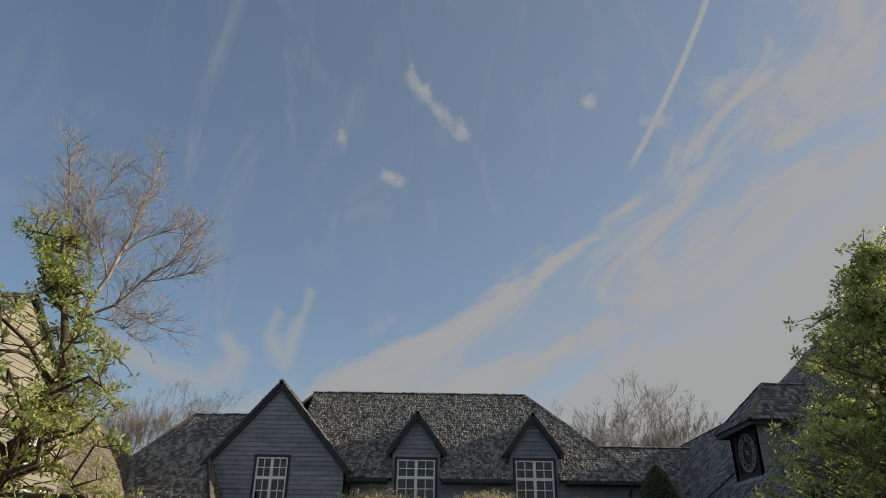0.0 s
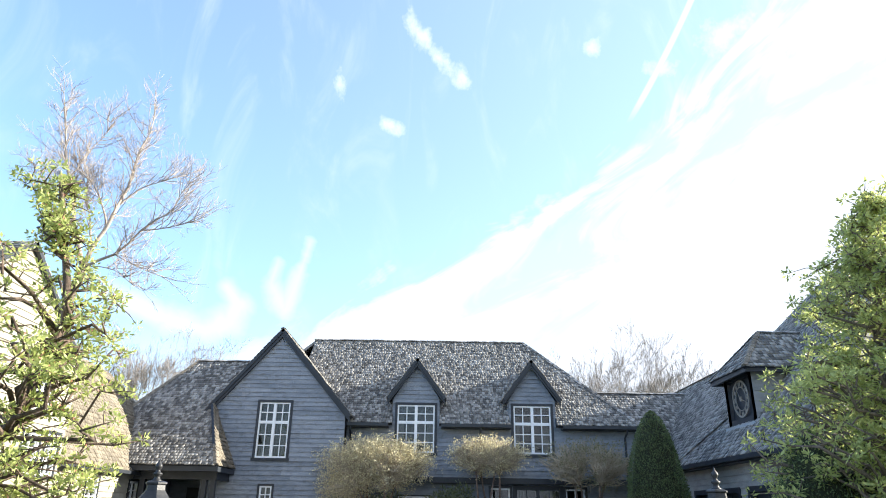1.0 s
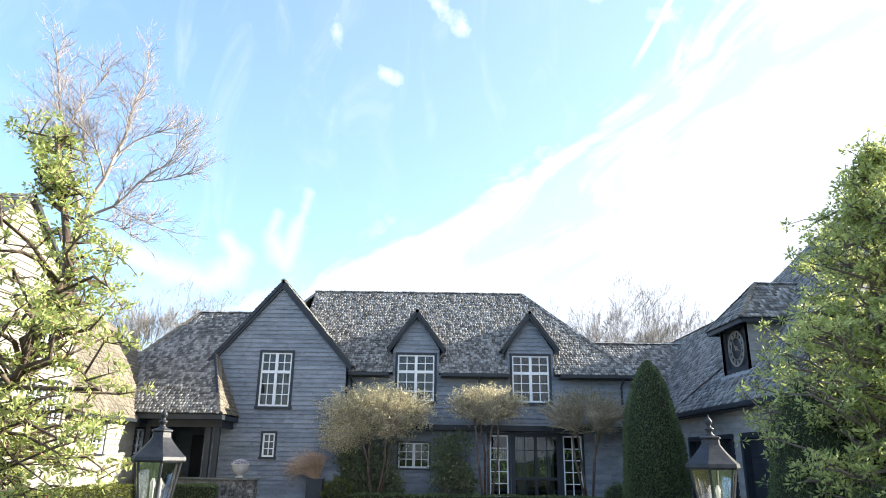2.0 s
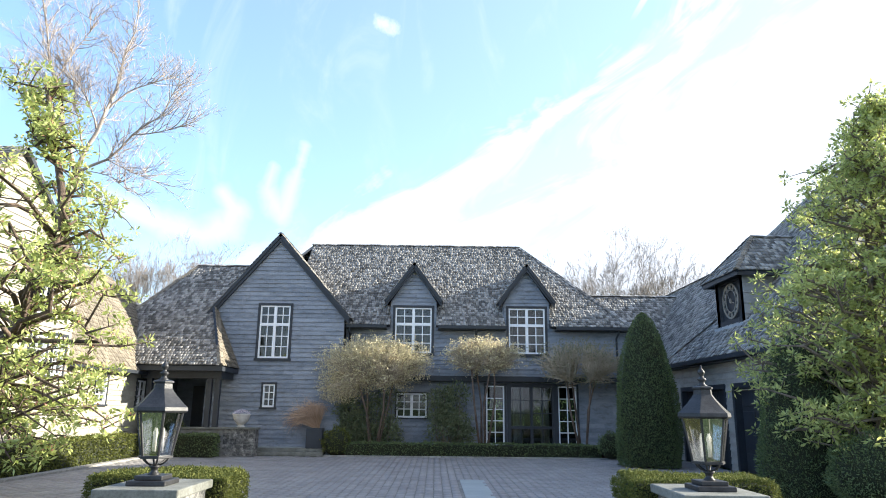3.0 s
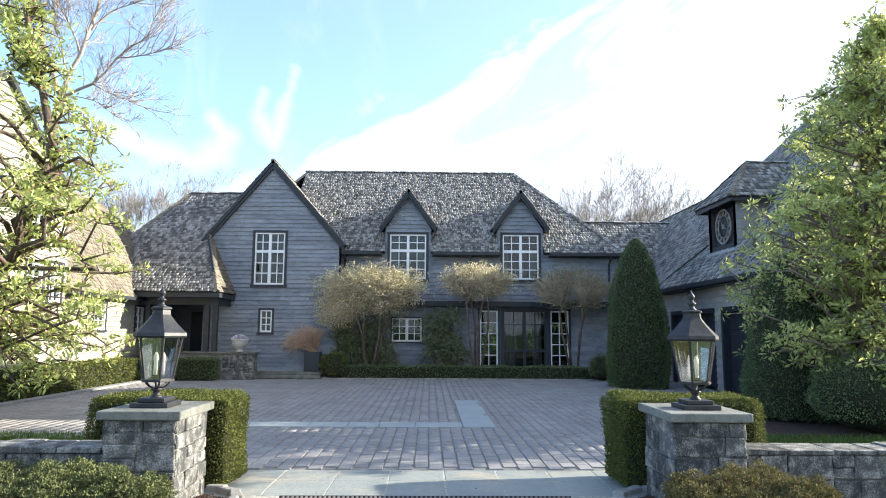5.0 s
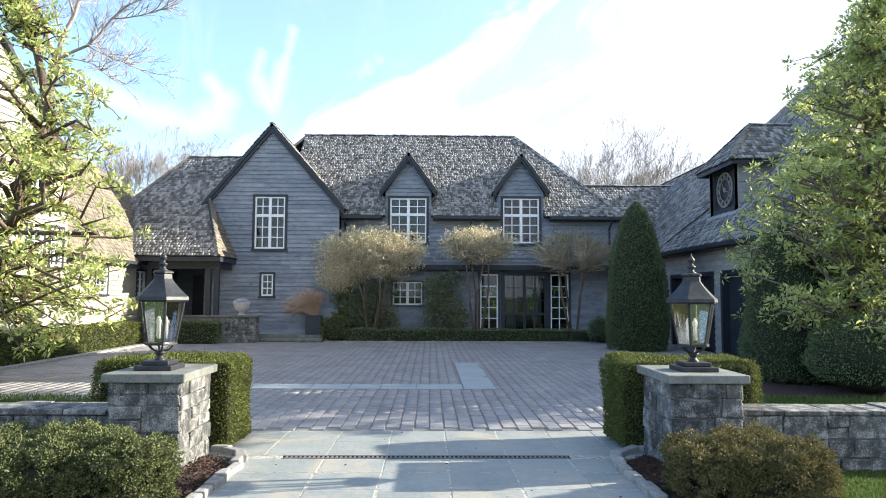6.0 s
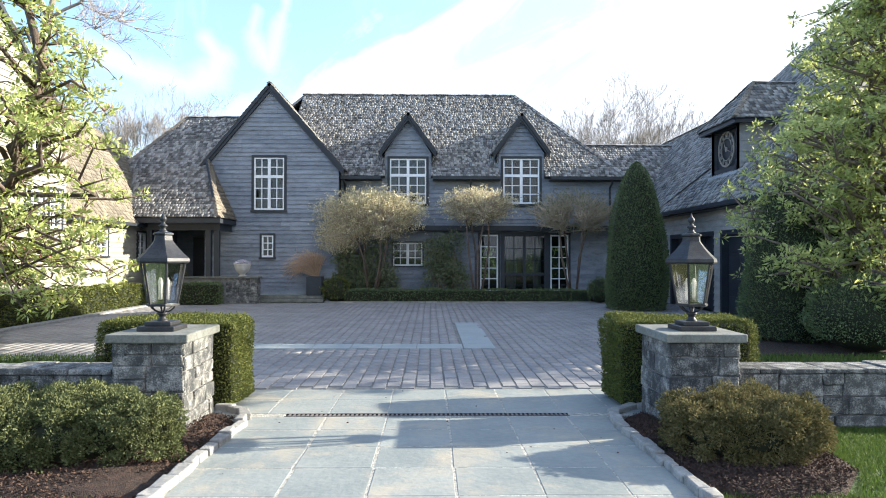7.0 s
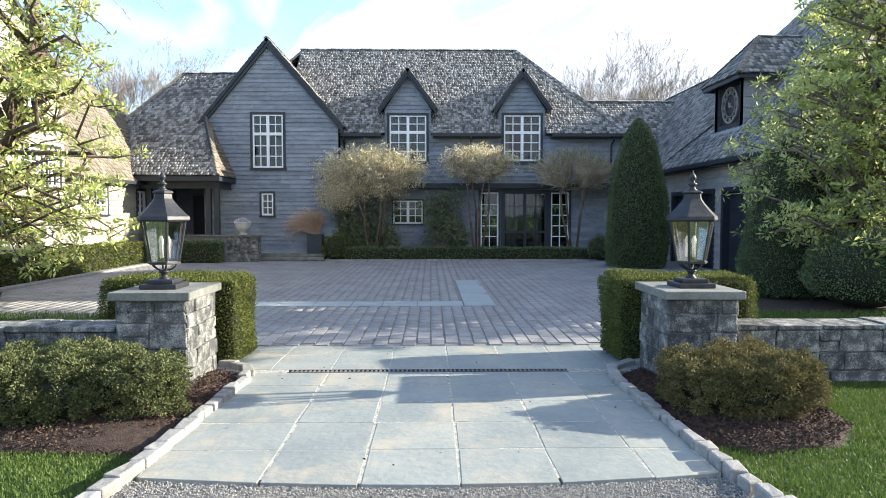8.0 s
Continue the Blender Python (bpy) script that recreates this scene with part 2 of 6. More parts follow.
M_LAWN = surface("lawn_soil", (0.042, 0.072, 0.016), (0.09, 0.135, 0.032), 0.95, 2.0, 60.0, 0.8, depth=0.03)
M_GRASS = surface("grass_blades", (0.05, 0.09, 0.014), (0.14, 0.2, 0.034), 0.6, 1.5, 20.0, 0.0, island=0.5, translucent=0.3)
M_BOX = surface("boxwood_leaves", (0.042, 0.06, 0.014), (0.2, 0.21, 0.055), 0.8, 2.5, 20.0, 0.0, island=0.6, translucent=0.2, spec=0.2)
# near-black filling: the shade between leaves, put into a colour
M_SHADED_CORE = surface("shaded_hedge_core", (0.012, 0.016, 0.007), (0.03, 0.035, 0.014), 0.95)
M_YEW = surface("yew_needles", (0.05, 0.076, 0.036), (0.2, 0.245, 0.105), 0.75, 2.0, 20.0, 0.0, island=0.6, translucent=0.1, spec=0.2)
M_SHRUB = surface("juniper_sprays", (0.045, 0.06, 0.022), (0.2, 0.215, 0.09), 0.8, 2.5, 20.0, 0.0, island=0.6, translucent=0.15, spec=0.2)
M_RHODO = surface("broad_evergreen_leaves", (0.07, 0.09, 0.045), (0.24, 0.265, 0.14), 0.5, 2.5, 20.0, 0.0, island=0.6, translucent=0.15)
M_BRONZE = surface("winter_bronzed_sprays", (0.045, 0.056, 0.018), (0.25, 0.2, 0.085), 0.85, 2.5, 20.0, 0.0, island=0.6, translucent=0.15, spec=0.2)
M_LIME = surface("young_lime_leaves", (0.19, 0.25, 0.055), (0.62, 0.66, 0.23), 0.5, 1.2, 9.0, 0.0, island=0.6, translucent=0.35)
M_GREEN = surface("fresh_green_leaves", (0.2, 0.25, 0.07), (0.74, 0.77, 0.29), 0.4, 1.2, 9.0, 0.0, island=0.6, translucent=0.5)
M_CORAL = surface("coral_buds", (0.55, 0.2, 0.14), (0.75, 0.38, 0.28), 0.6, 2.0, 20.0, 0.0, island=0.5, translucent=0.25)
M_LIMB = surface("dark_brown_bark", (0.045, 0.032, 0.025), (0.2, 0.145, 0.11), 0.9, 6.0, 40.0, 0.8, (1, 1, 0.5), depth=0.02)
M_BARK = surface("grey_brown_bark", (0.09, 0.07, 0.055), (0.26, 0.21, 0.17), 0.9, 4.0, 40.0, 0.8, (1, 1, 0.4), depth=0.02)
M_TWIG = surface("pale_twigs", (0.28, 0.23, 0.2), (0.5, 0.43, 0.38), 0.9, 2.0, 20.0, 0.2)
M_TWIG_PALE = surface("pale_grey_twigs", (0.26, 0.215, 0.15), (0.54, 0.46, 0.34), 0.9, 2.0, 20.0, 0.2)
# twigs of the far wood, made paler to carry haze and backlight in the colour
M_FAR_TWIG = surface("hazed_wood_twigs", (0.2, 0.17, 0.15), (0.36, 0.31, 0.27), 0.9, 2.0, 20.0, 0.2)
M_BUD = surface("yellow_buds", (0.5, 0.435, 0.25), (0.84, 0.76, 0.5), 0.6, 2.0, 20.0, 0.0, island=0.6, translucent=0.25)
# darker copy of the yellow buds, with the shade put into its colour
M_BUD_SHADED = surface("shaded_buds", (0.14, 0.14, 0.07), (0.3, 0.28, 0.15), 0.6, 2.0, 20.0, 0.0, island=0.6, translucent=0.25)
M_RUST = surface("rust_red_twigs", (0.42, 0.28, 0.18), (0.7, 0.52, 0.37), 0.7, 2.0, 20.0, 0.0, island=0.6, translucent=0.2)
M_URN = surface("pale_cast_stone", (0.42, 0.4, 0.37), (0.62, 0.6, 0.56), 0.85, 5.0, 50.0, 0.5)
M_CURTAIN = surface("beige_curtain", (0.42, 0.36, 0.27), (0.62, 0.55, 0.44), 0.9, 3.0, 30.0, 0.1, translucent=0.3)
M_CLOCK = surface("pale_bronze_clock", (0.2, 0.18, 0.15), (0.36, 0.33, 0.28), 0.55, 6.0, 40.0, 0.2, metal=0.2)
M_LEAD = surface("lead_flashing", (0.3, 0.33, 0.36), (0.45, 0.48, 0.52), 0.5, 4.0, 40.0, 0.1, metal=0.3)
# room surfaces, with the gloom behind the windows put into their colour
M_INSIDE = surface("darkened_interior", (0.06, 0.055, 0.05), (0.13, 0.115, 0.1), 0.9)
M_FLOWER = surface("pale_pansies", (0.45, 0.4, 0.5), (0.75, 0.72, 0.76), 0.7, 8.0, 40.0, 0.0, island=0.6)

# ---- mesh helpers ----


class Geo:
    """Gathers vertices and faces, in world metres, for one mesh."""

    def __init__(self):
        self.v, self.f = [], []

    def add(self, pts, faces):
        o = len(self.v)
        self.v.extend([tuple(p) for p in pts])
        self.f.extend([tuple(i + o for i in f) for f in faces])

    def box(self, x0, x1, y0, y1, z0, z1):
        self.add([(x0, y0, z0), (x1, y0, z0), (x1, y1, z0), (x0, y1, z0), (x0, y0, z1), (x1, y0, z1), (x1, y1, z1), (x0, y1, z1)],
                 [(0, 3, 2, 1), (4, 5, 6, 7), (0, 1, 5, 4), (1, 2, 6, 5), (2, 3, 7, 6), (3, 0, 4, 7)])
        return self

    def prism(self, pts, vec):
        """A flat polygon pushed along vec."""
        n, vec = len(pts), Vector(vec)
        pts = [Vector(p) for p in pts]
        self.add(pts + [p + vec for p in pts], [tuple(range(n))[::-1], tuple(range(n, 2 * n))] + [(i, (i + 1) % n, n + (i + 1) % n, n + i) for i in range(n)])
        return self

    def tube(self, pts, radii, n=6):
        pts = [Vector(p) for p in pts]
        rings = []
        for i, p in enumerate(pts):
            d = (pts[min(i + 1, len(pts) - 1)] - pts[max(i - 1, 0)]).normalized()
            side = d.cross(Vector((0.31, 0.17, 0.93)))
            side = (side if side.length > 0.05 else d.cross(Vector((1, 0, 0)))).normalized()
            up = d.cross(side)
            rings.append([p + (side * math.cos(2 * math.pi * k / n) + up * math.sin(2 * math.pi * k / n)) * radii[i] for k in range(n)])
        faces = [(i * n + k, i * n + (k + 1) % n, (i + 1) * n + (k + 1) % n, (i + 1) * n + k) for i in range(len(pts) - 1) for k in range(n)]
        faces += [tuple(range(n))[::-1], tuple(range((len(pts) - 1) * n, len(pts) * n))]
        self.add([q for r in rings for q in r], faces)
        return self

    def lathe(self, profile, centre, n=24, turn=0.0):
        """profile: (radius, height) from below upwards."""
        cx, cy, cz = centre
        pts = [(cx + r * math.cos(turn + 2 * math.pi * k / n), cy + r * math.sin(turn + 2 * math.pi * k / n), cz + z) for r, z in profile for k in range(n)]
        m = len(profile)
        faces = [(i * n + k, i * n + (k + 1) % n, (i + 1) * n + (k + 1) % n, (i + 1) * n + k) for i in range(m - 1) for k in range(n)]
        faces += [tuple(range(n))[::-1], tuple(range((m - 1) * n, m * n))]
        self.add(pts, faces)
        return self


def origin_of(ob):
    p = Vector((0, 0, 0))
    while ob is not None:
        p += ob.location
        ob = ob.parent
    return p


def finish(name, g, material, parent=None, label="", smooth=False, bevel=0.0, at=None, kind=""):
    """One mesh object from a Geo (or from a pair of vertex and face arrays)."""
    base = origin_of(parent) if parent else Vector((0, 0, 0))
    place = Vector(at) if at is not None else Vector((0, 0, 0))
    me = bpy.data.meshes.new(name)
    if isinstance(g, Geo):
        off = base + place
        me.from_pydata([(x - off.x, y - off.y, z - off.z) for x, y, z in g.v], [], g.f)
    else:
        verts, faces = g
        verts = np.asarray(verts, dtype=np.float32) - np.array(base + place, dtype=np.float32)
        k = faces.shape[1]
        me.vertices.add(len(verts))
        me.vertices.foreach_set("co", verts.ravel())
        me.loops.add(faces.size)
        me.loops.foreach_set("vertex_index", faces.astype(np.int32).ravel())
        me.polygons.add(len(faces))
        me.polygons.foreach_set("loop_start", np.arange(0, faces.size, k, dtype=np.int32))
        me.update(calc_edges=True)
    if bevel:
        b = bmesh.new()
        b.from_mesh(me)
        bmesh.ops.remove_doubles(b, verts=b.verts, dist=1e-5)
        bmesh.ops.bevel(b, geom=list(b.edges), offset=bevel, segments=2, profile=0.5, affect="EDGES", clamp_overlap=True)
        b.to_mesh(me)
        b.free()
    if smooth:
        me.polygons.foreach_set("use_smooth", [True] * len(me.polygons))
    me.materials.append(material)
    ob = new(name, me)
    ob.location = place
    if parent is not None:
        ob.parent = parent
    if label:
        ob["label"] = label
    if kind:
        ob["kind"] = kind
    return ob


def thing(name, at, label, category, group="", kind=""):
    e = new(name)
    e.location = at
    return tagged(e, label, category, group, kind)


def spans(profile, z):
    """The outer interval of a wall or roof at one height."""
    for (za, a0, a1), (zb, b0, b1) in zip(profile, profile[1:]):
        if za - 1e-6 <= z <= zb + 1e-6:
            t = 0 if zb == za else (z - za) / (zb - za)
            return a0 + (b0 - a0) * t, a1 + (b1 - a1) * t
    return None


def pieces(profile, holes, za, zb):
    """Trapezoids (left and right at the foot, left and right at the top) of a wall between two heights with no break in between."""
    lo, hi = spans(profile, za + 1e-5), spans(profile, zb - 1e-5)
    cuts = sorted((h[0], h[1]) for h in holes if h[2] < zb - 1e-5 and h[3] > za + 1e-5)
    edges = [(lo[0], hi[0])]
    for a, b in cuts:
        edges += [(a, a), (b, b)]
    edges.append((lo[1], hi[1]))
    for i in range(0, len(edges), 2):
        (l0, l1), (r0, r1) = edges[i], edges[i + 1]
        if max(r0 - l0, r1 - l1) > 0.02:
            r0, r1 = max(r0, l0 + 0.001), max(r1, l1 + 0.001)
            yield l0, r0, l1, r1


def breaks(profile, holes, lo, hi):
    zs = {lo, hi} | {p[0] for p in profile} | {h[2] for h in holes} | {h[3] for h in holes}
    return sorted(z for z in zs if lo - 1e-6 <= z <= hi + 1e-6)


def shorter(strips):
    """Breaks long boards into lengths with butt joints."""
    for l0, r0, l1, r1 in strips:
        a0, a1 = l0, l1
        cut = max(l0, l1) + random.uniform(0.4, 1.5)
        while cut < min(r0, r1) - 0.35:
            yield a0, cut - 0.0015, a1, cut - 0.0015
            a0 = a1 = cut + 0.0015
            cut += random.uniform(0.5, 1.5)
        yield a0, r0, a1, r1


def clad_wall(parent, o, u, n, profile, holes, siding, course=0.158, thick=0.2, name="wall", boards=True):
    """A wall with openings: sheathing, and on it one lapped board for each course. o: the point at u = 0, z = 0; n: outwards."""
    o, u, n = Vector(o), Vector(u), Vector(n)
    at = lambda a, z, d: o + u * a + n * d + Vector((0, 0, z))
    g = Geo()
    zs = breaks(profile, holes, profile[0][0], profile[-1][0])
    for za, zb in zip(zs, zs[1:]):
        if zb - za > 1e-4:
            for l0, r0, l1, r1 in pieces(profile, holes, za, zb):
                g.prism([at(l0, za, 0), at(r0, za, 0), at(r1, zb, 0), at(l1, zb, 0)], n * -thick)
    wall = finish(name, g, M_BACKING if boards else siding, parent)
    if not boards:
        return wall
    z = profile[0][0]
    while z < profile[-1][0] - 0.03:
        z1 = min(z + course, profile[-1][0])
        zs = breaks(profile, holes, z, z1)
        lap = random.uniform(0.028, 0.04)
        for za, zb in zip(zs, zs[1:]):
            if zb - za < 0.004:
                continue
            da, db = lap - (za - z) / course * (lap - 0.007), lap - (zb - z) / course * (lap - 0.007)
            for l0, r0, l1, r1 in shorter(pieces(profile, holes, za, zb)):
                g = Geo()
                g.add([at(l0, za, 0.001), at(r0, za, 0.001), at(r1, zb, 0.001), at(l1, zb, 0.001), at(l0, za, da), at(r0, za, da), at(r1, zb, db), at(l1, zb, db)],
                      [(0, 3, 2, 1), (4, 5, 6, 7), (0, 1, 5, 4), (1, 2, 6, 5), (2, 3, 7, 6), (3, 0, 4, 7)])
                finish("board", g, siding, wall)
        z = z1
    return wall


def shingled(parent, p0, u, v, profile, shingle, course=0.128, wide=(0.065, 0.14), deck=0.1, name="roof", rnd=None):
    """A roof slope: deck, and on it courses of single shingles. p0: the point at u = v = 0; u along the eave, v up the slope; profile: (v, u from, u to)."""
    rnd = rnd or random
    p0, u, v = Vector(p0), Vector(u).normalized(), Vector(v).normalized()
    n = u.cross(v).normalized()
    if n.z < 0:
        n = -n
    pts = [p0 + v * a + u * b for a, b, _ in profile] + [p0 + v * a + u * c for a, _, c in reversed(profile)]
    keep = []
    for q in pts:
        if not keep or (q - keep[-1]).length > 0.01:
            keep.append(q)
    if (keep[0] - keep[-1]).length < 0.01:
        keep.pop()
    roof = finish(name, Geo().prism(keep, n * -deck), M_TRIM, parent)
    verts, faces = [], []
    top = profile[-1][0]
    a = 0.0
    up, uu, vv, nn = np.array(p0), np.array(u), np.array(v), np.array(n)
    while a < top - 0.02:
        s = spans(profile, min(a + course * 0.5, top))
        b = s[0] - rnd.uniform(0, 0.05)
        while b < s[1]:
            w = rnd.uniform(*wide)
            b0, b1 = max(b, s[0]), min(b + w, s[1])
            b += w + 0.006
            if b1 - b0 < 0.02:
                continue
            lo = a - 0.02 + rnd.uniform(-0.016, 0.016)
            hi = min(a + course * 1.5, top)
            t = rnd.uniform(0.024, 0.05)
            k = len(verts)
            for av, bv, h in ((lo, b0, 0.002), (lo, b1, 0.002), (hi, b1, 0.002), (hi, b0, 0.002), (lo, b0, t), (lo, b1, t), (hi, b1, 0.008), (hi, b0, 0.008)):
                verts.append(up + vv * av + uu * bv + nn * h)
            faces += [(k + 4, k + 5, k + 6, k + 7), (k, k + 1, k + 5, k + 4), (k + 1, k + 2, k + 6, k + 5), (k + 3, k, k + 4, k + 7), (k, k + 3, k + 2, k + 1), (k + 2, k + 3, k + 7, k + 6)]
        a += course
    if verts:
        finish("shingles", (np.array(verts), np.array(faces)), shingle, roof, kind="stuff")
    return roof


def ridge_caps(roof_parent, a, b, shingle, r=0.1, name="ridge"):
    """Overlapping cap shingles along a ridge or hip."""
    a, b = Vector(a), Vector(b)
    d = (b - a).normalized()
    side = d.cross(Vector((0, 0, 1))).normalized()
    up = side.cross(d)
    g = Geo()
    n = max(2, int((b - a).length / 0.16))
    for i in range(n):
        p, q = a + (b - a) * (i / n), a + (b - a) * min(1, (i + 1.3) / n)
        lift = 0.035 + random.uniform(0, 0.012)
        pts = []
        for c, h in ((p, lift + 0.015), (q, lift)):
            pts += [c - side * r - up * (r * 0.55 - h), c + up * h, c + side * r - up * (r * 0.55 - h), c - up * 0.03]
        g.add(pts, [(0, 1, 5, 4), (1, 2, 6, 5), (2, 3, 7, 6), (3, 0, 4, 7), (3, 2, 1, 0), (4, 5, 6, 7)])
    return finish(name, g, shingle, roof_parent, kind="stuff")


def window(parent, o, u, n, u0, u1, z0, z1, cols, rows, transom=None, casing=0.09, setback=0.03, name="window", frame_mat=None, bars=(2, 2)):
    """A casement window: dark casing (the part), and under it white frame, bars and panes. bars: lights across and up in each sash."""
    frame_mat = frame_mat or M_WHITE
    o, u, n = Vector(o), Vector(u), Vector(n)
    at = lambda a, z, d: o + u * a + n * d + Vector((0, 0, z))

    def bar(g, a0, a1, b0, b1, d0, d1):
        g.add([at(a0, b0, d0), at(a1, b0, d0), at(a1, b1, d0), at(a0, b1, d0), at(a0, b0, d1), at(a1, b0, d1), at(a1, b1, d1), at(a0, b1, d1)],
              [(0, 3, 2, 1), (4, 5, 6, 7), (0, 1, 5, 4), (1, 2, 6, 5), (2, 3, 7, 6), (3, 0, 4, 7)])

    g = Geo()
    c = casing
    bar(g, u0 - c, u1 + c, z1, z1 + c, -0.1, 0.055)
    bar(g, u0 - c - 0.03, u1 + c + 0.03, z0 - c, z0, -0.1, 0.075)
    bar(g, u0 - c, u0, z0, z1, -0.1, 0.05)
    bar(g, u1, u1 + c, z0, z1, -0.1, 0.05)
    win = finish(name, g, M_TRIM, parent)
    zs = [z0] + ([transom] if transom else []) + [z1]
    f = 0.05
    g = Geo()
    w = (u1 - u0) / cols
    bar(g, u0, u1, z1 - f, z1, -0.09, setback)
    bar(g, u0, u1, z0, z0 + f * 1.3, -0.09, setback)
    bar(g, u0, u0 + f, z0 + f * 1.3, z1 - f, -0.09, setback)
    bar(g, u1 - f, u1, z0 + f * 1.3, z1 - f, -0.09, setback)
    for i in range(1, cols):
        bar(g, u0 + i * w - f, u0 + i * w + f, z0 + f * 1.3, z1 - f, -0.09, setback + 0.004)
    if transom:
        for i in range(cols):
            bar(g, u0 + i * w + f, u0 + (i + 1) * w - f, transom - f, transom + f, -0.09, setback)
    finish("frame", g, frame_mat, win)
    for i in range(cols):
        for j in range(len(zs) - 1):
            a0, a1 = u0 + i * w + f, u0 + (i + 1) * w - f
            b0, b1 = zs[j] + f, zs[j + 1] - f
            nx, nz = bars[0], rows[j]
            g = Geo()
            bar(g, a0, a1, b0, b1, -0.05, -0.044)
            pane = finish("pane", g, M_GLASS, win)
            pane.visible_shadow = False
            for k in range(1, nx):
                g = Geo()
                m = a0 + (a1 - a0) * k / nx
                bar(g, m - 0.015, m + 0.015, b0, b1, -0.042, setback - 0.02)
                finish("muntin", g, frame_mat, win)
            for k in range(1, nz):
                g = Geo()
                m = b0 + (b1 - b0) * k / nz
                bar(g, a0, a1, m - 0.015, m + 0.015, -0.041, setback - 0.018)
                finish("muntin", g, frame_mat, win)
    return win


def curtain(o, u, n, u0, u1, z0, z1, label):
    """A gathered curtain behind a window."""
    o, u, n = Vector(o), Vector(u), Vector(n)
    g = Geo()
    m = max(8, int((u1 - u0) / 0.03))
    row = [(u0 + (u1 - u0) * i / m, -0.28 + 0.025 * math.sin(i * 1.7) + 0.012 * math.sin(i * 0.6)) for i in range(m + 1)]
    pts = [o + u * a + n * d + Vector((0, 0, z)) for z in (z0, z1) for a, d in row] + [o + u * a + n * (d - 0.012) + Vector((0, 0, z)) for z in (z0, z1) for a, d in row]
    k = m + 1
    faces = [(i, i + 1, k + i + 1, k + i) for i in range(m)] + [(2 * k + i, 3 * k + i, 3 * k + i + 1, 2 * k + i + 1) for i in range(m)]
    g.add(pts, faces)
    return tagged(finish("curtain", g, M_CURTAIN, smooth=True), label, "curtain", "curtains behind the windows")


# ---- leaves and branches ----


def leaf_cards(points, normals, length, width, rng, spread=0.6, droop=0.0, vary=0.35):
    """Small folded leaves (two quads each) at points, lying about square to the normals or along them."""
    n = len(points)
    nor = normals / (np.linalg.norm(normals, axis=1, keepdims=True) + 1e-9)
    d = nor + rng.normal(0, spread, (n, 3))
    d[:, 2] -= droop
    d /= np.linalg.norm(d, axis=1, keepdims=True) + 1e-9
    side = np.cross(d, rng.normal(0, 1, (n, 3)))
    side /= np.linalg.norm(side, axis=1, keepdims=True) + 1e-9
    up = np.cross(side, d)
    L = (length * (1 + rng.uniform(-vary, vary, n)))[:, None]
    Wd = (width * (1 + rng.uniform(-vary, vary, n)))[:, None] * 0.5
    p = points
    tip = p + d * L
    mid = p + d * L * 0.5 - up * L * 0.04
    l, r = mid + side * Wd + up * Wd * 0.35, mid - side * Wd + up * Wd * 0.35
    verts = np.stack([p, l, tip, r], 1).reshape(-1, 3)
    faces = np.arange(n * 4).reshape(n, 4)
    return verts, faces


def join_arrays(parts_list):
    vs, fs, o = [], [], 0
    for vv, ff in parts_list:
        vs.append(vv), fs.append(ff + o)
        o += len(vv)
    return np.concatenate(vs), np.concatenate(fs)


def lumpy_box(x0, x1, y0, y1, z0, z1, count, rng, lump=0.03, round_top=0.05):
    """Points and normals over the top and sides of a clipped hedge."""
    dx_, dy_, dz_ = x1 - x0, y1 - y0, z1 - z0
    areas = np.array([dx_ * dy_ * 1.3, dx_ * dz_, dx_ * dz_, dy_ * dz_, dy_ * dz_])
    pick = rng.choice(5, count, p=areas / areas.sum())
    a, b = rng.uniform(0, 1, count), rng.uniform(0, 1, count)
    pts, nor = np.zeros((count, 3)), np.zeros((count, 3))
    for k, (org, e1, e2, nn) in enumerate((((x0, y0, z1), (dx_, 0, 0), (0, dy_, 0), (0, 0, 1)), ((x0, y0, z0), (dx_, 0, 0), (0, 0, dz_), (0, -1, 0)),
                                           ((x0, y1, z0), (dx_, 0, 0), (0, 0, dz_), (0, 1, 0)), ((x0, y0, z0), (0, dy_, 0), (0, 0, dz_), (-1, 0, 0)),
                                           ((x1, y0, z0), (0, dy_, 0), (0, 0, dz_), (1, 0, 0)))):
        s = pick == k
        pts[s] = np.array(org) + a[s, None] * np.array(e1) + b[s, None] * np.array(e2)
        nor[s] = nn
    # soften the edges and let the faces swell
    c = np.array([(x0 + x1) / 2, (y0 + y1) / 2, (z0 + z1) / 2])
    h = np.array([dx_, dy_, dz_]) / 2
    q = (pts - c) / h
    edge = np.sort(np.abs(q), axis=1)[:, 1]
    pull = np.clip((edge - (1 - round_top / h.min())), 0, 1)[:, None] * h.min() * 0.5
    pts -= np.sign(q) * pull * (np.abs(q) > 0.6)
    wob = np.sin(pts[:, 0] * 5.1 + pts[:, 2] * 3.7) + np.sin(pts[:, 1] * 4.3 + pts[:, 0] * 2.9) + np.sin(pts[:, 2] * 6.1 + pts[:, 1] * 7.7)
    pts += nor * (wob * lump * 0.4 + rng.normal(0, lump * 0.45, count))[:, None]
    return pts, nor


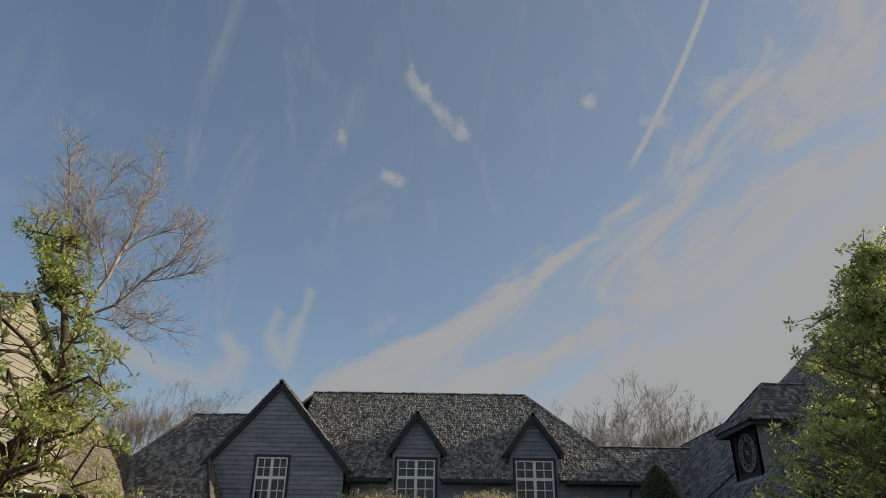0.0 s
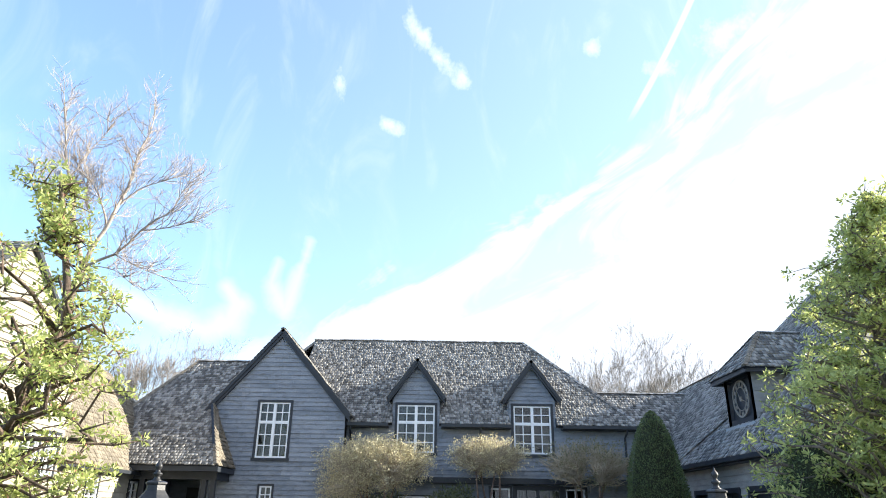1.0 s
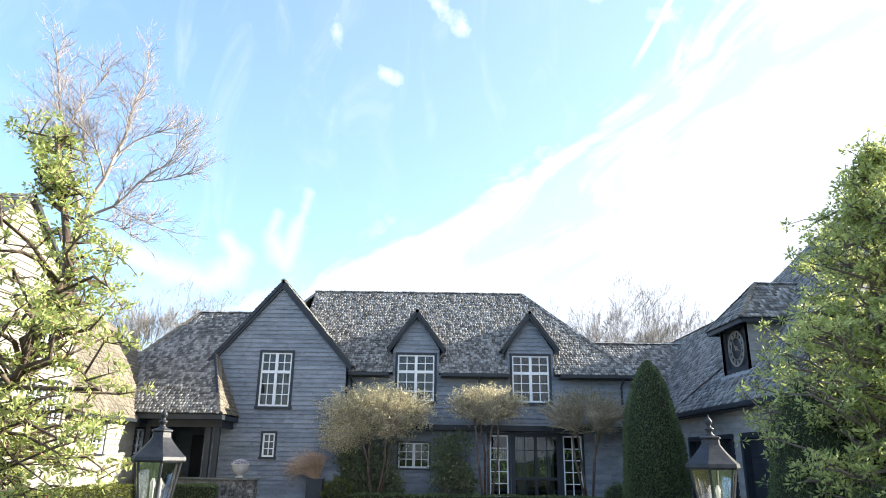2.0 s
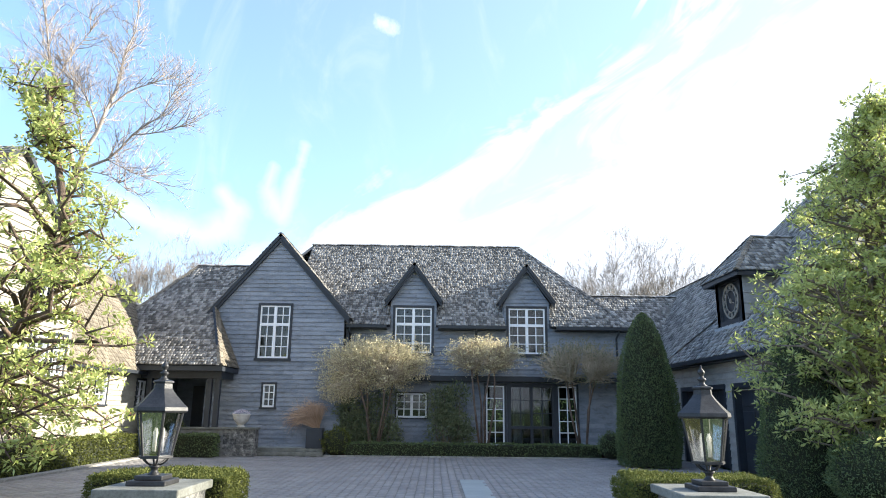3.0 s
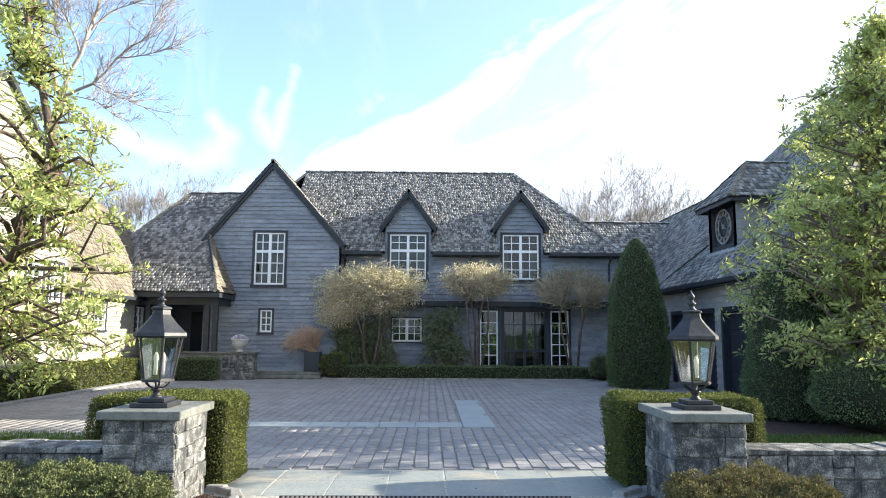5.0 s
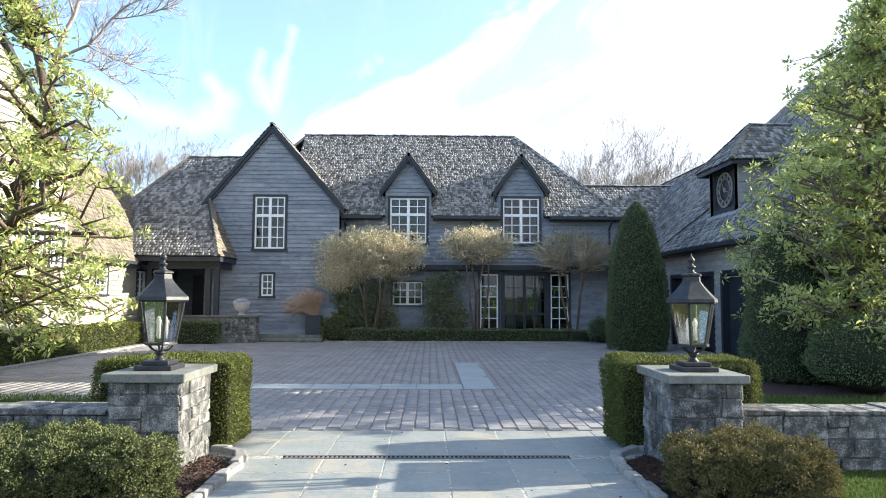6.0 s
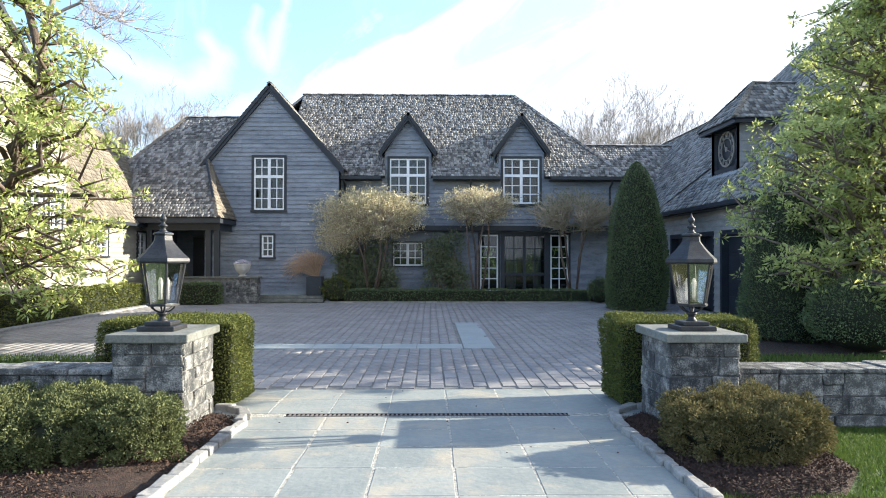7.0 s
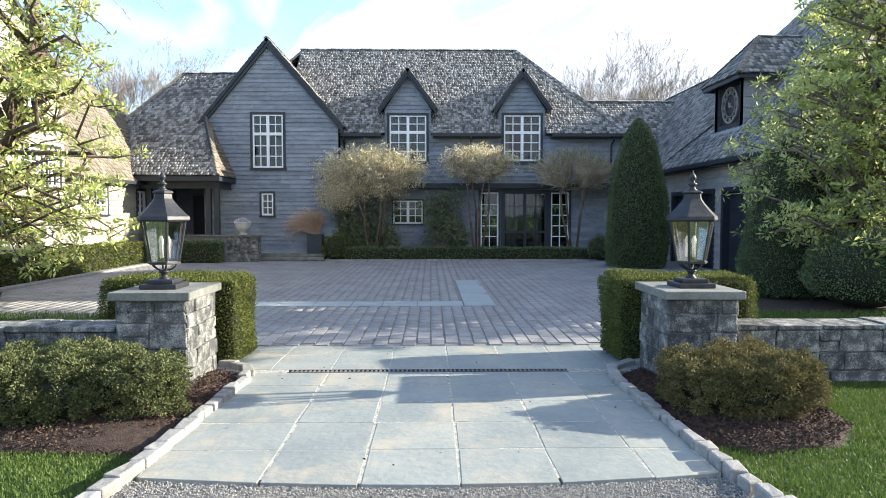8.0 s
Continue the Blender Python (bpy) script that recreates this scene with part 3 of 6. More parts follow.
def hedge(name, x0, x1, y0, y1, z1, count, leaf, label, category, material=None, z0=0.0, seed=1, lump=0.03):
    rng = np.random.default_rng(seed)
    t = thing(name, ((x0 + x1) / 2, (y0 + y1) / 2, z0), label, category)
    i = 0.05
    # a solid dark block stands in for the shaded inside of the hedge
    finish("branchwork", Geo().box(x0 + i, x1 - i, y0 + i, y1 - i, z0, z1 - i), M_SHADED_CORE, t, bevel=0.04)
    pts, nor = lumpy_box(x0, x1, y0, y1, z0 + 0.02, z1, count, rng, lump)
    finish("foliage", leaf_cards(pts - nor * leaf * 0.5, nor, leaf, leaf * 0.55, rng, 0.75), material or M_BOX, t)
    return t


def blob(centre, radii, count, rng, lump=0.12, low=-1.0, seed=0.0):
    """Points and normals over a lumpy rounded form."""
    d = rng.normal(0, 1, (count, 3))
    d /= np.linalg.norm(d, axis=1, keepdims=True)
    d = d[d[:, 2] > low]
    k = 1 + lump * (np.sin(d[:, 0] * 6 + seed) * np.sin(d[:, 1] * 7 + seed * 2) + 0.7 * np.sin(d[:, 2] * 9 + d[:, 0] * 5 + seed))
    pts = np.array(centre) + d * np.array(radii) * (k * rng.uniform(0.82, 1.04, len(d)))[:, None]
    nor = d / np.array(radii)
    return pts, nor


def grow(rng, start, way, length, radius, depth, spread=0.55, up=0.15, kids=(2, 4), shrink=0.68, segs=5, wander=0.18, out=None, tips=None, nmin=3, low=0.35):
    """Branches, grown level by level. Gathers (points, radii, level) and the twig ends."""
    pts, p, d = [Vector(start)], Vector(start), Vector(way).normalized()
    for i in range(segs):
        d = (d + Vector(rng.normal(0, wander, 3).tolist()) + Vector((0, 0, up * 0.3))).normalized()
        p = p + d * (length / segs)
        pts.append(p)
    end_r = radius * (0.45 if depth else 0.3)
    radii = [radius + (end_r - radius) * i / segs for i in range(segs + 1)]
    out.append((pts, radii, depth))
    if depth == 0:
        tips.extend((q, d) for q in pts[1:])
        return
    if depth == 1:
        tips.append((pts[-1], d))
    for k in range(int(rng.integers(kids[0], kids[1] + 1)) + (1 if depth > 1 else 2)):
        t = rng.uniform(low, 1.0)
        i = min(int(t * segs), segs - 1)
        q = pts[i].lerp(pts[i + 1], t * segs - i)
        r = radii[i] * rng.uniform(0.5, 0.7)
        w = (d + Vector(rng.normal(0, spread, 3).tolist()) + Vector((0, 0, up))).normalized()
        grow(rng, q, w, length * shrink * rng.uniform(0.75, 1.15), r, depth - 1, spread, up, kids, shrink, max(3, segs - 1), wander, out, tips, nmin, low)


def limbs_mesh(branches, least=0.0):
    g = Geo()
    for pts, radii, level in branches:
        g.tube(pts, [max(r, least) for r in radii], 7 if level >= 3 else (5 if level == 2 else 3))
    return g

# ---- ground ----
X, Y, Z = Vector((1, 0, 0)), Vector((0, 1, 0)), Vector((0, 0, 1))
g = Geo()
g.add([(-2500, -2500, -0.06), (2500, -2500, -0.06), (2500, 2500, -0.06), (-2500, 2500, -0.06)], [(0, 1, 2, 3)])
tagged(finish("ground", g, M_LAWN), "green spring lawn running to the trees", "ground", kind="structure")

court = Geo()
court.prism([(-9.05, 14.2, -0.055), (-6.9, 10.6, -0.055), (-3.3, 10.6, -0.055), (-3.3, 8.1, -0.055), (3.3, 8.1, -0.055), (3.3, 10.4, -0.055), (5.4, 10.6, -0.055), (5.4, 13.6, -0.055),
             (8.4, 13.6, -0.055), (8.4, 23.35, -0.055), (-9.05, 23.35, -0.055)], (0, 0, 0.04))
courtyard = tagged(finish("pavement", court, M_JOINT), "courtyard of grey-rose brick pavers with dark joints", "pavement", kind="structure")


def in_court(x, y):
    if y < 10.6:
        return abs(x) < 3.25 and y > 8.1
    if x > 5.35 and y < 13.6:
        return False
    return -9.0 < x < 8.38 and y < 23.3 and (x + 9.05) / 2.15 + (y - 10.6) / 3.6 > 1.03


def in_band(x, y):
    return (-3.4 < x < 1.17 and 11.66 < y < 12.3) or (0.58 < x < 1.17 and 11.66 < y < 16.3)


driveway = tagged(finish("road", Geo().box(-0.75, 0.75, 3.91, 4.03, -0.055, -0.0005).box(-1.4, -0.75, 3.975, 4.03, -0.055, -0.0005).box(0.75, 1.4, 3.975, 4.03, -0.055, -0.0005).box(-1.8, 1.8, 4.03, 6.72, -0.055, -0.0005).box(-2.3, -1.46, 6.72, 6.84, -0.055, -0.0005).box(1.41, 2.3, 6.72, 6.84, -0.055, -0.0005).box(-1.46, 1.41, 6.72, 6.84, -0.055, -0.03).box(-2.4, 2.4, 6.84, 8.09, -0.055, -0.0005), M_MORTAR), "bluestone slab driveway apron with pale mortar joints", "driveway", kind="structure")
# slabs
xs = [-1.79, -1.03, -0.43, 0.18, 0.78, 1.37, 1.79]
xs2 = [-2.35, -1.65, -1.03, -0.43, 0.18, 0.78, 1.37, 1.9, 2.35]
for ys, cols in (([3.86, 4.48, 5.08, 5.65, 6.2, 6.715], xs), ([6.845, 7.5, 8.085], xs2)):
    for j in range(len(ys) - 1):
        for i in range(len(cols) - 1):
            gp = random.uniform(0.006, 0.012)
            x0, x1, y0, y1 = cols[i] + gp, cols[i + 1] - gp, ys[j] + gp * 0.8, ys[j + 1] - gp * 0.8
            if ys[j] < 4:
                c0, c1 = 3.88 + 0.045 * x0 * x0, 3.88 + 0.045 * x1 * x1
            else:
                c0 = c1 = y0
            top = random.uniform(0.0, 0.003)
            jit = [random.uniform(-0.009, 0.009) for _ in range(8)]
            s = Geo().prism([(x0 + jit[0], c0 + jit[1], -0.04), (x1 + jit[2], c1 + jit[3], -0.04), (x1 + jit[4], y1 + jit[5], -0.04), (x0 + jit[6], y1 + jit[7], -0.04)], (0, 0, 0.04 + top))
            finish("slab", s, M_SLAB, driveway, bevel=0.003, at=((x0 + x1) / 2, (y0 + y1) / 2, -0.02))

# drain
drain = thing("channel_drain", (0, 6.78, -0.01), "narrow slotted iron channel drain set across bluestone", "drain")
finish("channel", Geo().box(-1.45, 1.4, 6.73, 6.83, -0.03, -0.008), M_IRON, drain)
finish("frame", Geo().box(-1.46, 1.41, 6.722, 6.736, -0.03, 0.003).box(-1.46, 1.41, 6.824, 6.838, -0.03, 0.003), M_IRON, drain)
slat = None
for i in range(63):
    x = -1.44 + 2.84 * (i + 0.5) / 63
    if slat is None:
        slat = finish("slat", Geo().box(-0.011, 0.011, -0.045, 0.045, 0, 0.012), surface("rusty_iron", (0.08, 0.07, 0.065), (0.2, 0.17, 0.15), 0.7), None)
        slat_mesh = slat.data
        slat.parent = drain
    else:
        slat = new("slat", slat_mesh)
        slat.parent = drain
    slat.location = (x, 0, 0.0)

# kerb stones beside the apron
KERB = [(1.98, -2.0), (1.98, 2.9), (1.86, 3.6), (1.8, 4.2), (1.78, 4.8), (1.76, 5.7), (1.74, 6.25), (1.77, 6.6), (1.88, 6.88), (2.06, 7.04), (2.3, 7.1)]


def along_line(line, d):
    for (ax, ay), (bx, by) in zip(line, line[1:]):
        l = math.hypot(bx - ax, by - ay)
        if d <= l:
            return Vector((ax + (bx - ax) * d / l, ay + (by - ay) * d / l, 0)), Vector((bx - ax, by - ay, 0)) / l
        d -= l
    return None


for sgn in (-1, 1):
    kerb = thing("kerb", (sgn * 1.8, 5.0, -0.03), "row of rough pale granite kerb blocks beside the driveway", "kerb", "granite kerbs", "structure")
    d = 0.0
    line = [(sgn * x, y) for x, y in KERB]
    while True:
        l = random.uniform(0.15, 0.29)
        a = along_line(line, d + l / 2)
        if a is None:
            break
        c, w = a
        side = Vector((-w.y, w.x, 0)) * (-sgn)
        h = random.uniform(0.05, 0.075)
        j = lambda: Vector((random.uniform(-0.017, 0.017), random.uniform(-0.017, 0.017), random.uniform(-0.009, 0.009)))
        p = [c - w * (l / 2 - 0.006) + j(), c + w * (l / 2 - 0.006) + j(), c + w * (l / 2 - 0.006) + side * 0.1 + j(), c - w * (l / 2 - 0.006) + side * 0.1 + j()]
        s = Geo().prism([q + Vector((0, 0, -0.05)) for q in p], (0, 0, 0.05 + h))
        finish("kerb_block", s, M_KERB, kerb, bevel=0.014, at=c - Vector((sgn * 1.8, 5.0, -0.03)))
        d += l

# gravel
gravel = tagged(finish("gravel_drive", Geo().box(-1.9, 1.9, -40.0, 4.02, -0.055, -0.026), M_GRAVEL_BED), "loose grey gravel drive before the slabs", "gravel", kind="structure")
rng = np.random.default_rng(4)
n = 44000
px_, py_ = rng.uniform(-1.85, 1.85, n), 2.7 + 1.3 * rng.uniform(0, 1, n)
keep = (py_ < 3.87 + 0.045 * px_ ** 2)
px_, py_ = px_[keep], py_[keep]
n = len(px_)
r = rng.uniform(0.003, 0.0075, n)
octa = np.array([(1, 0, 0), (0, 1, 0), (-1, 0, 0), (0, -1, 0), (0, 0, 0.8), (0, 0, -0.8)])
ang = rng.uniform(0, 6.28, n)
rot = np.stack([np.stack([np.cos(ang), -np.sin(ang), 0 * ang], 1), np.stack([np.sin(ang), np.cos(ang), 0 * ang], 1), np.stack([0 * ang, 0 * ang, 1 + 0 * ang], 1)], 1)
sh = octa[None] * (r[:, None, None] * rng.uniform(0.7, 1.3, (n, 1, 3)))
pv = np.einsum("nij,nkj->nki", rot, sh) + np.stack([px_, py_, -0.02 + rng.uniform(0, 0.01, n)], 1)[:, None]
tri = np.array([(0, 1, 4), (1, 2, 4), (2, 3, 4), (3, 0, 4), (1, 0, 5), (2, 1, 5), (3, 2, 5), (0, 3, 5)])
pf = (tri[None] + (np.arange(n) * 6)[:, None, None]).reshape(-1, 3)
finish("pebbles", (pv.reshape(-1, 3), pf), M_GRAVEL, gravel, kind="stuff")


# ---- stone piers and walls ----
def stone_face(parent, o, u, n, w, h, rnd, depth=0.1, lo=0.14, hi=0.27):
    """Random squared stones over a face, each a piece of its own."""
    o, u, n = Vector(o), Vector(u), Vector(n)
    z = 0.0
    base = origin_of(parent)
    while z < h - 0.02:
        ch = rnd.uniform(lo, hi)
        if h - z - ch < lo * 0.7:
            ch = h - z
        a = 0.0
        while a < w - 0.01:
            l = rnd.uniform(0.16, 0.46)
            if w - a - l < 0.12:
                l = w - a
            sub = [(z, ch)] if ch < 0.2 or rnd.random() < 0.55 else [(z, ch * 0.5), (z + ch * 0.5, ch * 0.5)]
            for zz, hh in sub:
                j = lambda m: rnd.uniform(-m, m)
                d = 0.012 + rnd.uniform(0, 0.016)
                e = 0.004
                q = [(a + e + j(0.011), zz + e + j(0.009)), (a + l - e + j(0.011), zz + e + j(0.009)), (a + l - e + j(0.011), zz + hh - e + j(0.009)), (a + e + j(0.011), zz + hh - e + j(0.009))]
                pts = [o + u * s + Vector((0, 0, t)) - n * depth for s, t in q] + [o + u * s + Vector((0, 0, t)) + n * (d + j(0.007)) for s, t in q]
                g = Geo()
                g.add(pts, [(3, 2, 1, 0), (4, 5, 6, 7), (0, 1, 5, 4), (1, 2, 6, 5), (2, 3, 7, 6), (3, 0, 4, 7)])
                finish("stone", g, M_STONE, parent, bevel=0.012, at=o + u * (a + l / 2) + Vector((0, 0, zz + hh / 2)) - base)
            a += l
        z += ch


PIER_H = 0.82
for sgn, what in ((-1, "square granite gate pier with a bluestone cap, sunlit side"), (1, "square granite gate pier with a bluestone cap, in shade")):
    rnd = random.Random(11 + sgn)
    x0, x1 = (2.2, 2.84) if sgn > 0 else (-2.86, -2.23)
    y0, y1 = 6.08, 6.9
    pier = thing("gate_pier", ((x0 + x1) / 2, (y0 + y1) / 2, -0.05), what, "pier", "gate piers")
    core = finish("core", Geo().box(x0 + 0.012, x1 - 0.012, y0 + 0.012, y1 - 0.012, -0.06, PIER_H), M_STONE_JOINT, pier)
    stone_face(core, (x0, y0 + 0.01, -0.05), X, -Y, x1 - x0, PIER_H + 0.05, rnd)
    stone_face(core, (x0, y1 - 0.01, -0.05), X, Y, x1 - x0, PIER_H + 0.05, rnd)
    stone_face(core, (x1 - 0.01, y0, -0.05), Y, X, y1 - y0, PIER_H + 0.05, rnd)
    stone_face(core, (x0 + 0.01, y0, -0.05), Y, -X, y1 - y0, PIER_H + 0.05, rnd)
    finish("cap", Geo().box(x0 - 0.055, x1 + 0.055, y0 - 0.055, y1 + 0.055, PIER_H, PIER_H + 0.08), M_CAP, pier, "thick bluestone cap slab with split edge", bevel=0.012)
    # low wall running away from the pier
    wa, wb = (x1, 9.5) if sgn > 0 else (-9.5, x0)
    wall = thing("garden_wall", ((wa + wb) / 2, 6.65, -0.05), "low dry-laid granite garden wall with flat coping", "garden wall", "low stone walls")
    core = finish("core", Geo().box(wa, wb, 6.47, 6.83, -0.06, 0.47), M_STONE_JOINT, wall)
    if sgn > 0:
        stone_face(core, (wa + 0.02, 6.46, -0.05), X, -Y, 2.8, 0.52, rnd, lo=0.1, hi=0.22)
        finish("far_stones", Geo().box(wa + 2.83, wb, 6.45, 6.85, -0.05, 0.465), M_STONE, wall)
    else:
        stone_face(core, (wb - 2.82, 6.46, -0.05), X, -Y, 2.8, 0.52, rnd, lo=0.1, hi=0.22)
        finish("far_stones", Geo().box(wa, wb - 2.83, 6.45, 6.85, -0.05, 0.465), M_STONE, wall)
    a = wa + 0.01
    while a < wb - 0.02:
        l = min(rnd.uniform(0.2, 0.5), wb - a)
        finish("coping", Geo().box(a + 0.004, a + l - 0.004, 6.43 + rnd.uniform(-0.015, 0.01), 6.87 + rnd.uniform(-0.01, 0.015), 0.472, 0.522 + rnd.uniform(-0.014, 0.014)), M_STONE, wall,
               bevel=0.01, at=Vector((a + l / 2, 6.65, 0.5)) - wall.location)
        a += l


# ---- gate lanterns ----
def lantern(x, y, z, label):
    t = thing("gate_lantern", (x, y, z), label, "lantern", "gate lanterns")
    c = (x, y, z)
    finish("base_plate", Geo().box(x - 0.175, x + 0.175, y - 0.175, y + 0.175, z, z + 0.045).box(x - 0.125, x + 0.125, y - 0.125, y + 0.125, z + 0.045, z + 0.085), M_IRON, t, bevel=0.008)
    finish("stem", Geo().lathe([(0.06, 0.08), (0.045, 0.1), (0.03, 0.115), (0.034, 0.14), (0.05, 0.15), (0.05, 0.165), (0.03, 0.175)], c, 16), M_IRON, t, smooth=True)
    for k in range(6):
        a = radians(60 * k)
        r = [(0.028, 0.165), (0.075, 0.185), (0.105, 0.21), (0.118, 0.235)]
        finish("arm", Geo().tube([(x + q * math.cos(a), y + q * math.sin(a), z + h) for q, h in r], [0.009] * 4, 6), M_IRON, t)
    turn = 0.0
    finish("bottom_ring", Geo().lathe([(0.13, 0.228), (0.16, 0.232), (0.16, 0.25), (0.14, 0.258), (0.12, 0.25)], c, 6, turn), M_IRON, t)
    zb, zt, rb, rt = 0.255, 0.655, 0.14, 0.212
    for k in range(6):
        a, b = turn + radians(60 * k), turn + radians(60 * k + 60)
        pa, qa = Vector((x + rb * math.cos(a), y + rb * math.sin(a), z + zb)), Vector((x + rt * math.cos(a), y + rt * math.sin(a), z + zt))
        pb, qb = Vector((x + rb * math.cos(b), y + rb * math.sin(b), z + zb)), Vector((x + rt * math.cos(b), y + rt * math.sin(b), z + zt))
        finish("bar", Geo().tube([pa, qa], [0.011, 0.013], 6), M_IRON, t)
        nrm = (pb - pa).cross(qa - pa).normalized()
        ins = 0.01
        e = (pb - pa).normalized() * ins
        pane = finish("pane", Geo().prism([pa + e, pb - e, qb - e, qa + e], nrm * 0.004), M_LAMP_GLASS, t)
        pane.visible_shadow = False
    finish("roof", Geo().lathe([(0.21, 0.635), (0.245, 0.64), (0.255, 0.655), (0.25, 0.685), (0.215, 0.715), (0.165, 0.765), (0.12, 0.815), (0.09, 0.855), (0.085, 0.9), (0.1, 0.91),
                                (0.1, 0.922), (0.07, 0.935)], c, 6, turn), M_IRON, t, "flared six-sided black metal roof")
    finish("finial", Geo().lathe([(0.06, 0.93), (0.03, 0.95), (0.022, 0.975), (0.04, 0.99), (0.042, 1.0), (0.022, 1.012), (0.016, 1.03), (0.03, 1.05), (0.033, 1.065), (0.026, 1.08), (0.01, 1.1), (0.004, 1.13)], c, 14), M_IRON, t, smooth=True)
    for k in range(3):
        a = radians(120 * k + 30)
        finish("candle", Geo().lathe([(0.013, 0.29), (0.013, 0.42), (0.017, 0.43), (0.018, 0.46), (0.004, 0.5)], (x + 0.045 * math.cos(a), y + 0.045 * math.sin(a), z), 10), M_CANDLE, t, "ivory candle sleeve with clear bulb", smooth=True)
    finish("burner_plate", Geo().lathe([(0.06, 0.262), (0.065, 0.27), (0.03, 0.285), (0.02, 0.3)], c, 12), M_IRON, t)
    return t


lantern(-2.56, 6.44, PIER_H + 0.08, "large six-sided black metal lantern with clear panes on a granite pier")
lantern(2.54, 6.44, PIER_H + 0.08, "large six-sided black metal lantern on a shaded granite pier")

# ---- main house ----
GY, MY, LY = 24.4, 25.0, 25.4
house = thing("house", (0, 27, 0), "grey shingled country house with steep cedar roofs, dormers and white windows", "house")
# gable wall: u is x
gable_profile = [(0.2, -8.2, -3.35), (4.95, -8.2, -3.35), (7.8, -5.89, -5.83)]
gw = (-6.42, -5.33, 3.3, 5.21)
sw = (-6.13, -5.71, 1.58, 2.38)
clad_wall(house, (0, GY, 0), X, -Y, gable_profile, [gw, sw], M_SIDING)
window(house, (0, GY, 0), X, -Y, *gw, 2, (3, 2), 4.52, bars=(2, 2))
window(house, (0, GY, 0), X, -Y, *sw, 1, (3,), None, casing=0.07, bars=(2, 2))
curtain((0, GY, 0), X, -Y, -6.4, -6.2, 3.3, 4.5, "beige curtain hanging behind the tall gable window")
curtain((0, GY, 0), X, -Y, -5.62, -5.38, 3.3, 5.2, "beige curtain drawn to one side of the gable window")
# bargeboards
for sgn, ex, ez in ((-1, -8.36, 4.86), (1, -3.16, 4.8)):
    p, q = Vector((-5.86, GY - 0.12, 7.9)), Vector((ex, GY - 0.12, ez))
    finish("bargeboard", Geo().prism([p, q, q - Vector((0, 0, 0.26)), p - Vector((0, 0, 0.3))], (0, 0.1, 0)), M_TRIM, house)
# gable roof slopes
for sgn, ex, ez in ((1, -3.12, 4.78), (-1, -8.42, 4.82)):
    vdir = Vector((-5.86 - ex, 0, 7.92 - ez))
    ln = vdir.length
    shingled(house, (ex, GY - 0.16, ez), Y, vdir, [(0, 0, 4.6), (ln, 0, 4.6)], M_SHINGLE, course=0.17)
ridge_caps(house, (-5.86, GY - 0.16, 7.92), (-5.86, 29, 7.92), M_SHINGLE)

# main wall, upper storey, with the two dormers running through the eave
d1, d2 = (-1.52, -0.16, 3.59, 5.28), (2.73, 4.09, 3.6, 5.3)
clad_wall(house, (0, MY, 0), X, -Y, [(2.72, -3.35, 7.15), (4.55, -3.35, 7.15)], [(d1[0], d1[1], d1[2], 5), (d2[0], d2[1], d2[2], 5)], M_SIDING)
for (a, b, z0, z1), pk in ((d1, 6.87), (d2, 6.87)):
    c = (a + b) / 2
    clad_wall(house, (0, MY - 0.02, 0), X, -Y, [(4.4, a - 0.17, b + 0.17), (5.52, a - 0.17, b + 0.17), (pk - 0.1, c - 0.02, c + 0.02)], [(a, b, z0, z1)], M_SIDING, name="dormer_wall")
    window(house, (0, MY - 0.02, 0), X, -Y, a, b, z0, z1, 2, (3, 2), 4.66, bars=(2, 2))
    curtain((0, MY, 0), X, -Y, a + 0.05, a + 0.24, z0, z1, "pale curtain hanging behind a dormer window")
    curtain((0, MY, 0), X, -Y, b - 0.28, b - 0.05, z0, z1, "pale curtain hanging behind a dormer window")
    for s in (-1, 1):
        ex, ez = c + s * 1.05, 5.5
        p, q = Vector((c, MY - 0.24, pk + 0.06)), Vector((ex, MY - 0.24, ez))
        finish("bargeboard", Geo().prism([p, q, q - Vector((0, 0, 0.2)), p - Vector((0, 0, 0.24))], (0, 0.1, 0)), M_TRIM, house)
        vdir = Vector((c - ex, 0, pk + 0.08 - ez - 0.02))
        shingled(house, (ex + s * 0.03, MY - 0.28, ez + 0.02), Y, vdir, [(0, 0, 1.3), (vdir.length + 0.03, 0, 2.6)], M_SHINGLE, course=0.16)
        # cheeks
        clad_wall(house, (c + s * (b - a + 0.34) / 2, MY, 0), Y, X * s, [(4.5, 0, 0.1), (5.5, 0, 1.1)], [], M_SIDING, name="dormer_cheek", thick=0.08)
    ridge_caps(house, (c, MY - 0.28, pk + 0.08), (c, MY + 2.3, pk + 0.08), M_SHINGLE, 0.08)
# soffit under the jettied upper storey
finish("soffit", Geo().box(-3.3, 7.1, MY + 0.002, LY + 0.1, 2.58, 2.72), M_TRIM, house)
finish("jetty_beam", Geo().box(-3.32, 7.15, MY - 0.05, MY + 0.0, 2.6, 2.78), M_TRIM, house)
# lower storey
lw = (-1.42, -0.3, 1.26, 2.14)
fl, fr = (1.9, 2.58, 0.32, 2.45), (4.58, 5.27, 0.32, 2.45)
fd = (2.78, 4.4, 0.3, 2.45)
clad_wall(house, (0, LY, 0), X, -Y, [(0.0, -3.35, 7.15), (2.6, -3.35, 7.15)], [lw, fl, fr, fd], M_SIDING)
window(house, (0, LY, 0), X, -Y, *lw, 2, (3,), None, casing=0.05, bars=(2, 2))
window(house, (0, LY, 0), X, -Y, *fl, 1, (5,), None, casing=0.08, bars=(2, 2))
